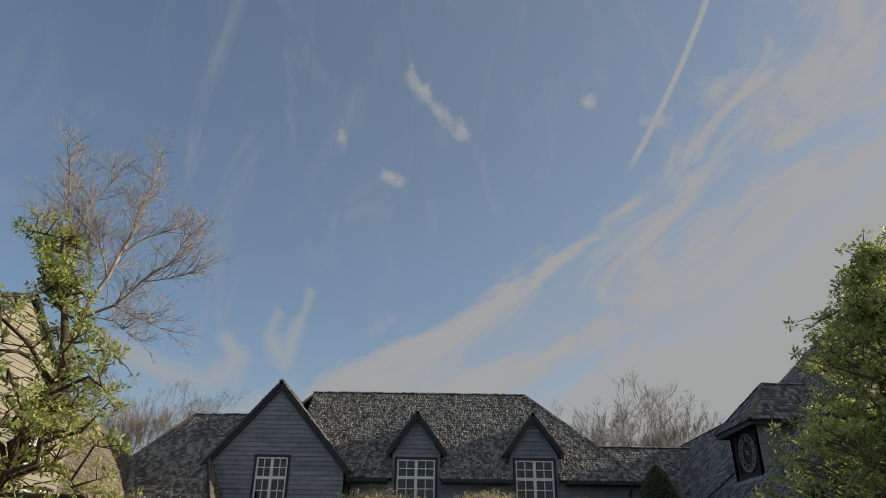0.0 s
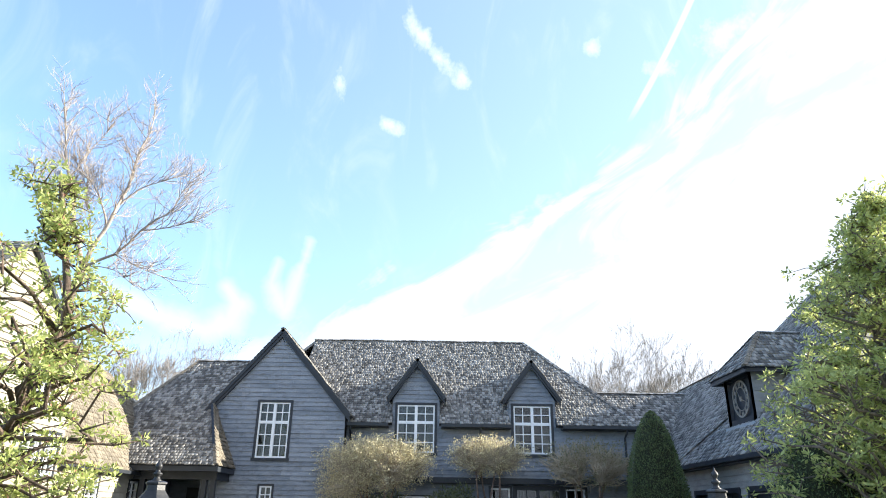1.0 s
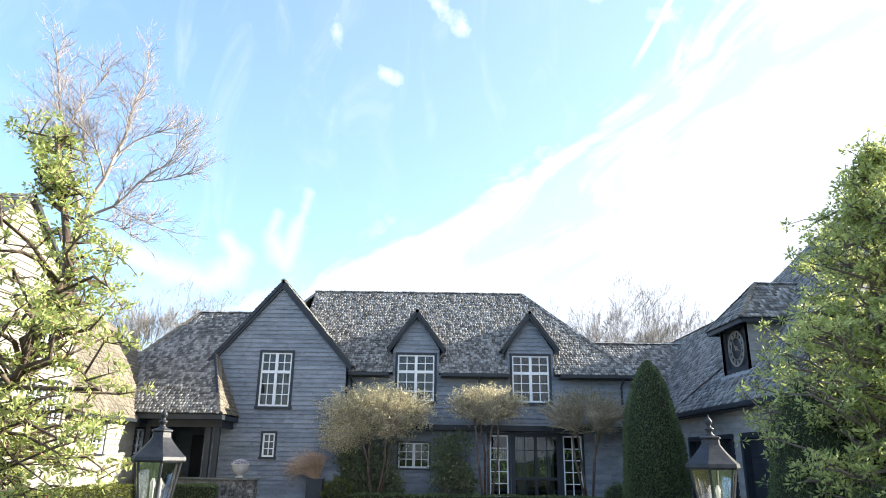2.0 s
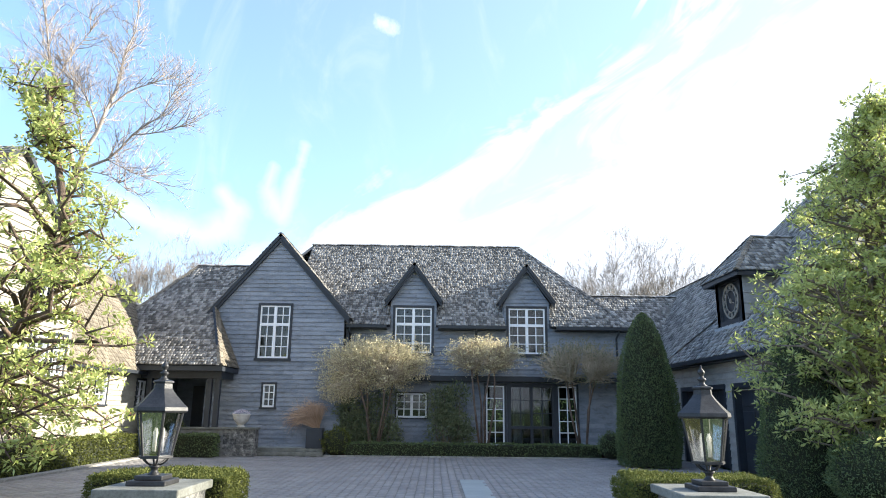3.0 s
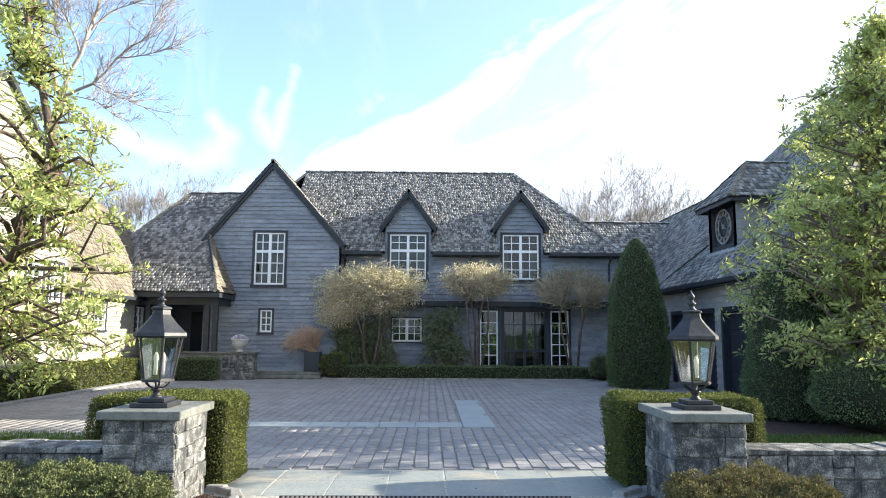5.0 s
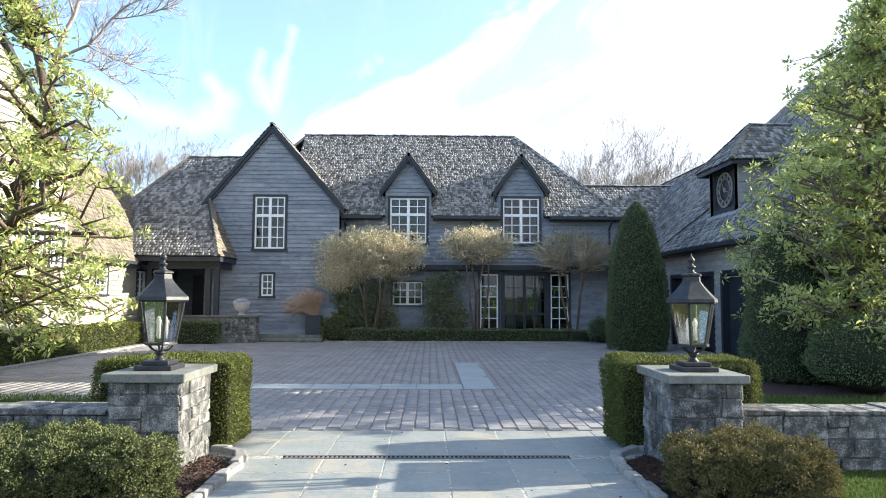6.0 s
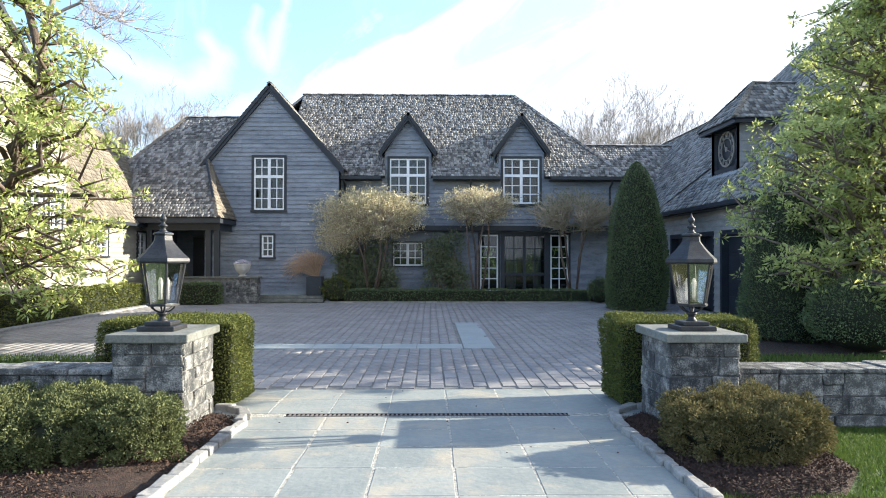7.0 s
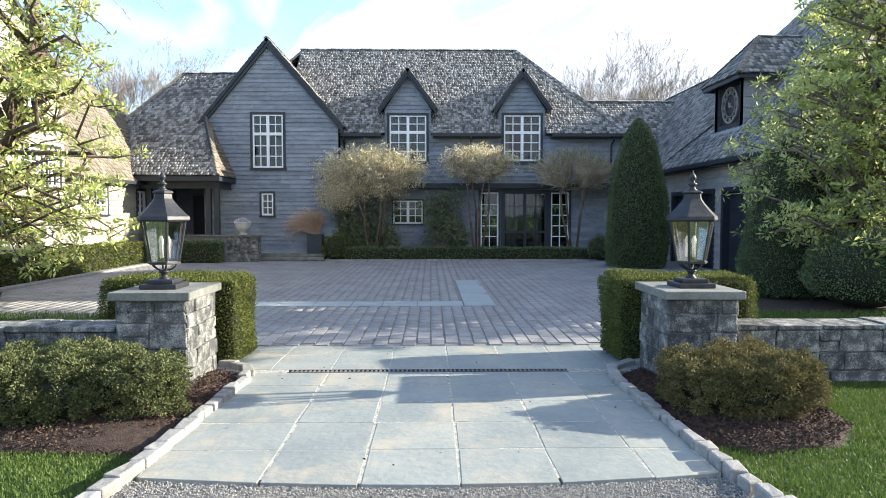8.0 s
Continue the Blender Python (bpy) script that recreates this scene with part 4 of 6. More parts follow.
window(house, (0, LY, 0), X, -Y, *fr, 1, (5,), None, casing=0.08, bars=(2, 2))
window(house, (0, LY, 0), X, -Y, *fd, 2, (1, 3), 0.95, casing=0.1, bars=(2, 2), name="french_door", frame_mat=M_TRIM)
curtain((0, LY, 0), X, -Y, 2.92, 3.3, 0.4, 2.4, "pale curtain hanging behind the french doors")
curtain((0, LY, 0), X, -Y, 3.95, 4.28, 0.4, 2.4, "pale curtain hanging behind the french doors")
# roof of the main block
hip = Vector((0, 4.35, 4.05))
hl = hip.length
low_v = 0.62
hip_x = 7.3 - 3.65 * low_v / hl
for a, b, c in ((-3.45, d1[0] - 0.17, d1[0] - 0.17), (d1[1] + 0.17, d2[0] - 0.17, d2[0] - 0.17), (d2[1] + 0.17, 7.3, hip_x)):
    shingled(house, (0, 24.65, 4.6), X, hip, [(0, a, b), (low_v, a, c)], M_SHINGLE)
shingled(house, Vector((0, 24.65, 4.6)) + hip.normalized() * low_v, X, hip, [(0, -5.5, hip_x), (hl - low_v, -5.5, 3.65)], M_SHINGLE)
shingled(house, (7.3, 24.65, 4.6), Y, Vector((-3.65, 0, 4.05)), [(0, 0, 8.7), (Vector((-3.65, 0, 4.05)).length, 4.34, 4.36)], M_SHINGLE, course=0.2)
finish("rear_roof", Geo().prism([(-8, 33.35, 4.6), (7.3, 33.35, 4.6), (3.65, 29, 8.64), (-5.5, 29, 8.64)], (0, 0, -0.1)), M_SHINGLE, house)
finish("left_hip", Geo().prism([(-5.5, 29, 8.64), (-8.5, 33.3, 4.6), (-8.5, 24.9, 4.6)], (0.05, 0, -0.08)), M_SHINGLE, house)
ridge_caps(house, (-5.55, 29, 8.66), (3.65, 29, 8.66), M_SHINGLE, 0.12)
ridge_caps(house, (7.3, 24.65, 4.62), (3.65, 29, 8.66), M_SHINGLE, 0.11, "hip")
# gutters and downpipes
for a, b in ((-3.3, -1.82), (0.08, 2.6), (4.46, 7.3)):
    finish("gutter", Geo().box(a, b, 24.5, 24.64, 4.47, 4.58).box(a, b, 24.64, 25.0, 4.44, 4.5), M_TRIM, house)
for x in (-3.18, 1.5, 6.75):
    finish("downpipe", Geo().tube([(x, 24.58, 4.5), (x, 24.6, 4.35), (x, 24.93, 4.2), (x, 24.93, 2.75)], [0.04] * 4, 8), M_TRIM, house)
# the shell behind; its inner surfaces are coloured dark to look unlit
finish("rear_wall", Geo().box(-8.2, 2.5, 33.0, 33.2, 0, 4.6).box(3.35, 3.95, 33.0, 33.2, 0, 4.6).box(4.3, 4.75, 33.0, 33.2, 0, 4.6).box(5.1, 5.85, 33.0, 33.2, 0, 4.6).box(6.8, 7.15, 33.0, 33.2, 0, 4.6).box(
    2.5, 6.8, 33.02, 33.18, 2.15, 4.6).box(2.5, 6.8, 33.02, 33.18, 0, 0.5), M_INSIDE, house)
finish("side_wall", Geo().box(6.95, 7.15, LY + 0.2, 33, 0, 4.55), M_SIDING, house)
finish("side_wall", Geo().box(-8.2, -8.0, GY + 0.2, 33, 0, 4.95), M_SIDING, house)
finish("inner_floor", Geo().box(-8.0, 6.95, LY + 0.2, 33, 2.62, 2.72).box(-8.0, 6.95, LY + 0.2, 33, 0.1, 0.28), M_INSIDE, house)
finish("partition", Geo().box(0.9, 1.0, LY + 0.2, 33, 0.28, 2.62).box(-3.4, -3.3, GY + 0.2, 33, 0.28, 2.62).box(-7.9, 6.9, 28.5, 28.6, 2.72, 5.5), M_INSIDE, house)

# left roof over the porch
EY, EZ = 22.35, 2.93
ry, rz = 26.5, 7.1
vdir = Vector((0, ry - EY, rz - EZ))
ln = vdir.length
kink = (5.2 - EZ) / (rz - EZ) * ln
shingled(house, (0, EY, EZ), X, vdir, [(0, -12.4, -7.08), (kink, -10.85, -8.1), (kink + 0.02, -10.85, -7.0), (ln, -9.6, -6.2)], M_SHINGLE, course=0.13)
ridge_caps(house, (-9.6, ry, rz + 0.02), (-6.2, ry, rz + 0.02), M_SHINGLE, 0.11)
ridge_caps(house, (-12.4, EY, EZ + 0.02), (-9.6, ry, rz + 0.02), M_SHINGLE_TAN, 0.1, "hip")
ridge_caps(house, (-7.08, EY, EZ + 0.02), (-8.12, EY + 2.26, 5.24), M_SHINGLE_TAN, 0.1, "hip")
tri_v = Vector((-1.05, 0, 2.3))
shingled(house, (-7.06, EY, EZ), Y, tri_v, [(0, 0, GY - EY + 0.02), (tri_v.length, GY - EY - 0.06, GY - EY + 0.02)], M_SHINGLE_TAN, course=0.155, name="porch_roof_end")
finish("hip_back", Geo().prism([(-12.4, EY, EZ), (-9.6, ry, rz), (-12.4, 31, EZ)], (0.05, 0, -0.08)), M_SHINGLE, house)
finish("rear_slope", Geo().prism([(-12.4, 30.7, EZ), (-9.6, ry, rz), (-6.2, ry, rz), (-6.2, 30.7, EZ)], (0, 0, -0.08)), M_SHINGLE, house)
finish("fascia", Geo().box(-9.9, -7.02, EY + 0.03, EY + 0.15, EZ - 0.2, EZ - 0.05).box(-7.2, -7.06, EY + 0.15, GY - 0.0, EZ - 0.2, EZ - 0.05), M_TRIM, house)
finish("porch_beam", Geo().box(-9.9, -7.2, 22.95, 23.15, 2.5, 2.74).box(-7.42, -7.22, 23.15, GY, 2.5, 2.74), M_TRIM, house)
for x in (-7.32, -7.6, -9.6):
    finish("porch_post", Geo().box(x - 0.085, x + 0.085, 22.96, 23.13, 0.25, 2.5), M_TRIM, house, bevel=0.008)
finish("porch_ceiling", Geo().box(-9.95, -7.1, 22.6, 26.4, 2.74, 2.8), M_TRIM, house)
finish("porch_wall", Geo().box(-10.0, -8.2, 26.4, 26.6, 0.2, 2.8), M_SIDING, house)
finish("porch_floor", Geo().box(-9.9, -3.5, 23.9, 26.4, 0.0, 0.25).box(-9.9, -6.2, 22.95, 23.9, 0.0, 0.25), M_BAND, house)
finish("porch_end_wall", Geo().box(-10.15, -9.95, 24.6, 26.6, 0, 3.0), M_SIDING, house)
finish("front_door", Geo().box(-9.3, -8.4, 26.34, 26.4, 0.25, 2.35), M_TRIM, house)
steps = thing("stone_steps", (-5.0, 23.6, 0), "two low bluestone steps before the gable", "steps")
finish("step", Geo().box(-6.15, -3.75, 23.45, 23.9, 0, 0.12), M_CAP, steps, bevel=0.01)
finish("step", Geo().box(-6.15, -3.75, 23.75, 24.3, 0.12, 0.24), M_CAP, steps, bevel=0.01)
# terrace behind the low hedge
tagged(finish("terrace", Geo().box(-3.5, 7.6, 23.75, 25.4, -0.05, 0.18), M_SOIL), "mulched planting bed along the house front", "bed", kind="structure")
tagged(finish("doorstep", Geo().box(1.6, 5.6, 24.6, 25.35, 0.15, 0.28), M_BAND, bevel=0.01), "bluestone doorstep before the french doors", "step")

# low stone wall and urn by the porch
rnd = random.Random(5)
low = thing("porch_wall", (-7.2, 22.7, 0), "low granite wall end with flat cap beside the porch", "garden wall")
core = finish("core", Geo().box(-8.9, -5.9, 22.85, 23.25, 0, 0.86), M_STONE_JOINT, low)
stone_face(core, (-6.95, 22.86, 0), X, -Y, 1.05, 0.86, rnd)
stone_face(core, (-5.91, 22.86, 0), Y, X, 0.4, 0.86, rnd)
finish("coping", Geo().box(-8.95, -5.85, 22.78, 23.3, 0.86, 0.92), M_CAP, low, bevel=0.01)
urn = thing("urn", (-6.45, 23.04, 0.92), "pale cast-stone urn with small pansies on a wall", "urn")
finish("bowl", Geo().lathe([(0.13, 0), (0.13, 0.04), (0.09, 0.06), (0.1, 0.09), (0.2, 0.17), (0.26, 0.29), (0.265, 0.36), (0.29, 0.4), (0.3, 0.43), (0.26, 0.44), (0.22, 0.41)], (-6.45, 23.04, 0.92), 28), M_URN, urn, smooth=True)
rng = np.random.default_rng(8)
p_, n_ = blob((-6.45, 23.04, 1.36), (0.24, 0.24, 0.1), 500, rng, 0.1, -0.1)
finish("flowers", leaf_cards(p_, n_, 0.05, 0.05, rng, 0.5), M_FLOWER, urn)

# ---- garage wing ----
garage = thing("garage", (9, 17, 0), "grey shingled garage wing with steep cedar roof and clock dormer", "garage")
dr1, dr2 = (19.55, 23.1, 0.0, 2.38), (15.6, 19.1, 0.0, 2.38)
clad_wall(garage, (8.4, 0, 0), Y, -X, [(0.0, 14.3, 24.3), (3.1, 14.3, 24.3)], [dr1, dr2], M_SIDING_PALE, course=0.18)
for a, b, z0, z1 in (dr1, dr2):
    finish("door_trim", Geo().box(8.36, 8.56, a, a + 0.14, 0, z1).box(8.36, 8.56, b - 0.14, b, 0, z1).box(8.36, 8.56, a + 0.14, b - 0.14, z1 - 0.14, z1), M_TRIM, garage)
    door = finish("garage_door", Geo().box(8.56, 8.62, a + 0.14, b - 0.14, 0, z1 - 0.14), M_TRIM, garage)
    for i in range(4):
        for j in range(4):
            w, h = (b - a - 0.28) / 4, (z1 - 0.14) / 4
            y0, zz = a + 0.14 + i * w, j * h
            finish("panel", Geo().box(8.535, 8.559, y0 + 0.06, y0 + w - 0.06, zz + 0.06, zz + h - 0.06), M_TRIM, door, bevel=0.01)
finish("rear_wall", Geo().box(15.8, 16, 14.3, 24.3, 0, 3.1).box(8.4, 16, 14.2, 14.4, 0, 3.1).box(8.6, 16, 24.1, 24.3, 0, 3.1), M_SIDING_PALE, garage)
gv = Vector((4.5, 0, 5.75))
gl_ = gv.length
mid = (6.87 - 3.15) / 5.75 * gl_
shingled(garage, (8.0, 0, 3.15), Y, gv, [(0, 13.9, 24.6), (0.9, 14.2, 29), (mid, 15.8, 31.8), (mid + 0.01, 15.8, 22.9), (gl_, 16.9, 20.3)], M_SHINGLE, course=0.14)
finish("rear_roof", Geo().prism([(12.5, 16.9, 8.9), (12.5, 20.3, 8.9), (16.4, 24.6, 3.15), (16.4, 13.9, 3.15)], (0, 0, -0.1)), M_SHINGLE, garage)
finish("end_roof", Geo().prism([(12.5, 20.3, 8.9), (10.9, 22.9, 6.87), (10.9, 31.8, 6.87), (16.4, 31.8, 3.15), (16.4, 24.6, 3.15)], (0, 0, -0.1)), M_SHINGLE, garage)
finish("end_roof", Geo().prism([(12.5, 16.9, 8.9), (16.4, 13.9, 3.15), (8.0, 13.9, 3.15)], (0, 0, -0.1)), M_SHINGLE, garage)
ridge_caps(garage, (10.91, 22.95, 6.9), (10.91, 31.8, 6.9), M_SHINGLE, 0.1)
ridge_caps(garage, (12.5, 20.3, 8.93), (12.5, 16.9, 8.93), M_SHINGLE, 0.1)
ridge_caps(garage, (8.04, 23.6, 3.22), (9.0, 21.1, 4.46), M_SHINGLE, 0.09, "valley_flashing")
finish("gutter", Geo().box(7.9, 8.05, 13.9, 24.4, 3.02, 3.13).box(8.05, 8.4, 13.9, 24.3, 2.98, 3.05), M_TRIM, garage)
# link to the main house
shingled(garage, (0, 25.3, 3.0), X, Vector((0, 3.7, 3.47)), [(0, 6.0, 8.5), (Vector((0, 3.7, 3.47)).length, 4.9, 11.4)], M_SHINGLE, course=0.16)
ridge_caps(garage, (5.0, 29, 6.5), (11.2, 29, 6.5), M_SHINGLE, 0.1)
clad_wall(garage, (0, 25.7, 0), X, -Y, [(0, 7.15, 8.6), (3.2, 7.15, 8.6)], [], M_SIDING)
# clock dormer
FX, FY0, FY1 = 8.72, 18.62, 20.48
clock_hole = (18.8, 20.28, 4.25, 5.34)
clad_wall(garage, (FX, 0, 0), Y, -X, [(4.05, FY0, FY1), (5.48, FY0, FY1)], [clock_hole], M_TRIM, name="dormer_wall", boards=False, thick=0.15)
clad_wall(garage, (FX, FY0, 0), X, -Y, [(4.0, 0.0, 0.1), (5.48, 0.0, 1.45)], [], M_SIDING_PALE, course=0.3, name="dormer_cheek")
clad_wall(garage, (FX, FY1, 0), X, Y, [(4.0, 0.0, 0.1), (5.48, 0.0, 1.45)], [], M_SIDING_PALE, course=0.3, name="dormer_cheek")
finish("sill", Geo().box(FX - 0.1, FX + 0.05, FY0 - 0.06, FY1 + 0.06, 3.98, 4.06), M_LEAD, garage, "pale lead sill")
finish("clock_back", Geo().box(FX + 0.1, FX + 0.14, 18.8, 20.28, 4.25, 5.34), M_TRIM, garage)
clock = thing("clock", (FX + 0.06, 19.54, 4.8), "round openwork clock face with pale numerals in a dormer", "clock")
cc = Vector((FX + 0.05, 19.54, 4.8))


def ring_x(c, r0, r1, d, n=48):
    g = Geo()
    for k in range(n):
        a, b = 2 * math.pi * k / n, 2 * math.pi * (k + 1) / n
        q = lambda r, t, e: (c.x + e, c.y + r * math.cos(t), c.z + r * math.sin(t))
        g.add([q(r0, a, 0), q(r1, a, 0), q(r1, b, 0), q(r0, b, 0), q(r0, a, -d), q(r1, a, -d), q(r1, b, -d), q(r0, b, -d)],
              [(0, 1, 2, 3), (7, 6, 5, 4), (1, 5, 6, 2), (0, 3, 7, 4)])
    return g


finish("rim", ring_x(cc, 0.48, 0.53, 0.03), M_CLOCK, clock)
finish("inner_ring", ring_x(cc, 0.32, 0.345, 0.02), M_CLOCK, clock)
finish("boss", ring_x(cc, 0.005, 0.07, 0.03, 20), M_CLOCK, clock)
for k in range(12):
    a = 2 * math.pi * k / 12
    d, s = Vector((0, math.cos(a), math.sin(a))), Vector((0, -math.sin(a), math.cos(a)))
    for w in ((-0.035, 0.0, 0.035) if k % 3 else (-0.05, -0.017, 0.017, 0.05)):
        p, q = cc + d * 0.36 + s * w, cc + d * 0.47 + s * w * 1.15
        finish("numeral", Geo().prism([p - s * 0.009, p + s * 0.009, q + s * 0.009, q - s * 0.009], (-0.02, 0, 0)), M_CLOCK, clock)
for a, l in ((radians(62), 0.27), (radians(200), 0.42)):
    d, s = Vector((0, math.cos(a), math.sin(a))), Vector((0, -math.sin(a), math.cos(a)))
    p = cc + Vector((-0.035, 0, 0))
    finish("pointer", Geo().prism([p - s * 0.02, p + s * 0.02, p + d * l], (-0.01, 0, 0)), M_CLOCK, clock)
# hipped roof of the dormer
PK = Vector((9.55, 19.55, 6.76))
ex0, ey0, ey1, ez0 = 8.42, 18.28, 20.82, 5.5
fv = Vector((PK.x - ex0, 0, PK.z - ez0))
shingled(garage, (ex0, 0, ez0), Y, fv, [(0, ey0, ey1), (fv.length, PK.y - 0.02, PK.y + 0.02)], M_SHINGLE, course=0.16, name="dormer_roof")
for yy_, s in ((ey0, 1), (ey1, -1)):
    sv = Vector((0, PK.y - yy_, PK.z - ez0))
    shingled(garage, (0, yy_, ez0), X, sv, [(0, ex0, 10.3), (sv.length, PK.x, 11.6)], M_SHINGLE, course=0.16, wide=(0.08, 0.17), name="dormer_roof")
    ridge_caps(garage, (ex0, yy_, ez0 + 0.02), PK + Vector((0, 0, 0.03)), M_SHINGLE_TAN if s > 0 else M_SHINGLE, 0.09, "hip")
ridge_caps(garage, PK + Vector((0, 0, 0.03)), (11.4, PK.y, PK.z + 0.03), M_SHINGLE, 0.09)
finish("fascia", Geo().box(ex0 + 0.03, ex0 + 0.12, ey0 + 0.04, ey1 - 0.04, ez0 - 0.14, ez0 - 0.02).box(ex0 + 0.12, 10.0, ey0 + 0.04, ey0 + 0.13, ez0 - 0.14, ez0 - 0.02).box(
    ex0 + 0.12, 10.0, ey1 - 0.13, ey1 - 0.04, ez0 - 0.14, ez0 - 0.02).box(ex0 + 0.12, 9.0, ey0 + 0.13, ey1 - 0.13, ez0 - 0.06, ez0 - 0.03), M_TRIM, garage)
wl = thing("wall_lantern", (8.3, 23.6, 1.75), "small black wall lantern beside the garage door", "lantern")
finish("bracket", Geo().tube([(8.4, 23.6, 1.95), (8.28, 23.6, 2.02), (8.22, 23.6, 1.96)], [0.014] * 3, 6), M_IRON, wl)
finish("cage", Geo().lathe([(0.05, 1.55), (0.075, 1.58), (0.09, 1.84), (0.11, 1.86), (0.03, 1.95)], (8.22, 23.6, 0), 6), M_IRON, wl)

# ---- cream-lit wing on the other side of the court ----
wing = thing("side_wing", (-12, 19, 0), "pale shingled side wing in full sun with tan cedar roof", "house wing")
w1, w2 = (22.9, 23.55, 1.62, 2.42), (20.1, 20.8, 1.62, 2.42)
WX = -10.0
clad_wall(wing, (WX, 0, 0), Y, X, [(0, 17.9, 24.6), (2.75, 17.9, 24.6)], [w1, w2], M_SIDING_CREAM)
window(wing, (WX, 0, 0), Y, X, *w1, 1, (3,), None, casing=0.06, bars=(2, 2))
window(wing, (WX, 0, 0), Y, X, *w2, 1, (3,), None, casing=0.06, bars=(2, 2))
# bell-cast roof, steep below and gentler above
steps_ = [(-9.75, 2.7), (-10.15, 3.4), (-10.65, 4.5), (-11.3, 5.45), (-12.2, 6.2), (-13.2, 6.7)]
for (xa, za), (xb, zb) in zip(steps_, steps_[1:]):
    sv = Vector((xb - xa, 0, zb - za))
    shingled(wing, (xa, 0, za), Y, sv, [(0, 14, 24.75), (sv.length + 0.02, 14, 24.75)], M_SHINGLE_TAN, course=0.14, wide=(0.09, 0.18))
end = [(x, 24.7, z - 0.06) for x, z in steps_] + [(-16.6, 24.7, 2.7)]
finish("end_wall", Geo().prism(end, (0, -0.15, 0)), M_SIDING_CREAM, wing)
finish("rear_roof", Geo().prism([(-13.2, 12, 6.7), (-13.2, 24.75, 6.7), (-16.8, 24.75, 2.7), (-16.8, 12, 2.7)], (0, 0, -0.1)), M_SHINGLE_TAN, wing)
finish("gutter", Geo().box(-9.8, -9.66, 17.9, 24.7, 2.6, 2.7), M_TRIM, wing)
finish("rear_wall", Geo().box(-16.6, -16.4, 12, 24.6, 0, 2.8), M_SIDING_CREAM, wing)
# taller bay
u1_, u2_, u3_ = (16.15, 16.85, 3.75, 4.5), (16.1, 16.8, 2.3, 3.25), (17.1, 17.65, 2.3, 3.3)
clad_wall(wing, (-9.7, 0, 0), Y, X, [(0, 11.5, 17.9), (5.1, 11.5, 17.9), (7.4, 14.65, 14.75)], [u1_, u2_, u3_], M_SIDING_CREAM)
for h in (u1_, u2_, u3_):
    window(wing, (-9.7, 0, 0), Y, X, *h, 1, (3,), None, casing=0.07, bars=(2, 2))
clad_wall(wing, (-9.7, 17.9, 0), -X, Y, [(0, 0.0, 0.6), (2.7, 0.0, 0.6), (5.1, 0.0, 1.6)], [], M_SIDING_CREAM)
for yy_, s in ((17.95, -1), (11.45, 1)):
    sv = Vector((0, 14.7 - yy_, 2.4))
    shingled(wing, (0, yy_, 5.05), X, sv, [(0, -15.0, -9.55), (sv.length, -15.0, -9.55)], M_SHINGLE, course=0.17, name="bay_roof")

# ---- paving pieces ----
bx, by = 0.18, 0.272
e = 0.007
cells = []
col = int(math.floor(-9.0 / bx))
while col * bx < 8.4:
    off = 0.5 * by if col % 2 else 0.0
    row = int(8.0 / by) - 1
    while row * by + off < 23.3:
        x, y = (col + 0.5) * bx, row * by + off + by / 2
        if in_court(x - bx * 0.45, y) and in_court(x + bx * 0.45, y) and y - by * 0.5 > 8.09 and not in_band(x, y):
            cells.append((x, y))
        row += 1
    col += 1
near_cells = sorted(c for c in cells if c[1] < 9.35 and abs(c[0]) < 3.3)[:300]
near_set = set(near_cells)
rng = np.random.default_rng(3)
far = np.array([c for c in cells if c not in near_set])
hx, hy = bx / 2 - e, by / 2 - 0.0025
h = rng.uniform(-0.004, 0.004, len(far))
jx, jy = rng.uniform(-0.004, 0.004, (2, len(far)))
corner = np.array([(-hx, -hy, -0.02), (hx, -hy, -0.02), (hx, hy, -0.02), (-hx, hy, -0.02), (-hx + 0.006, -hy + 0.006, 0), (hx - 0.006, -hy + 0.006, 0), (hx - 0.006, hy - 0.006, 0), (-hx + 0.006, hy - 0.006, 0)])
pv = corner[None] + np.stack([far[:, 0] + jx, far[:, 1] + jy, h], 1)[:, None]
qf = np.array([(4, 5, 6, 7), (0, 1, 5, 4), (1, 2, 6, 5), (2, 3, 7, 6), (3, 0, 4, 7)])
finish("far_bricks", (pv.reshape(-1, 3), (qf[None] + (np.arange(len(far)) * 8)[:, None, None]).reshape(-1, 4)), M_PAVER, courtyard, kind="stuff")
g = Geo()
g.add([tuple(c) for c in corner], [tuple(f) for f in qf])
first = finish("brick", g, M_PAVER_ONE, courtyard)
for k, (x, y) in enumerate(near_cells):
    ob = first if k == 0 else new("brick", first.data)
    ob.parent = courtyard
    ob.location = (x + random.uniform(-0.004, 0.004), y + random.uniform(-0.004, 0.004), random.uniform(-0.003, 0.003))
    ob.rotation_euler = (random.uniform(-0.008, 0.008), random.uniform(-0.008, 0.008), random.uniform(-0.012, 0.012))
y = 11.68
while y < 16.2:
    l = random.uniform(0.5, 0.9)
    finish("band_slab", Geo().box(0.6, 1.15, y + 0.006, min(y + l, 16.28) - 0.006, -0.02, 0.003), M_BAND, courtyard, at=(0.87, y, 0))
    y += l
x = 0.58
while x > -3.3:
    l = random.uniform(0.5, 0.9)
    finish("band_slab", Geo().box(max(x - l, -3.38) + 0.006, x - 0.006, 11.68, 12.28, -0.02, 0.003), M_BAND, courtyard, at=(x, 12, 0))
    x -= l
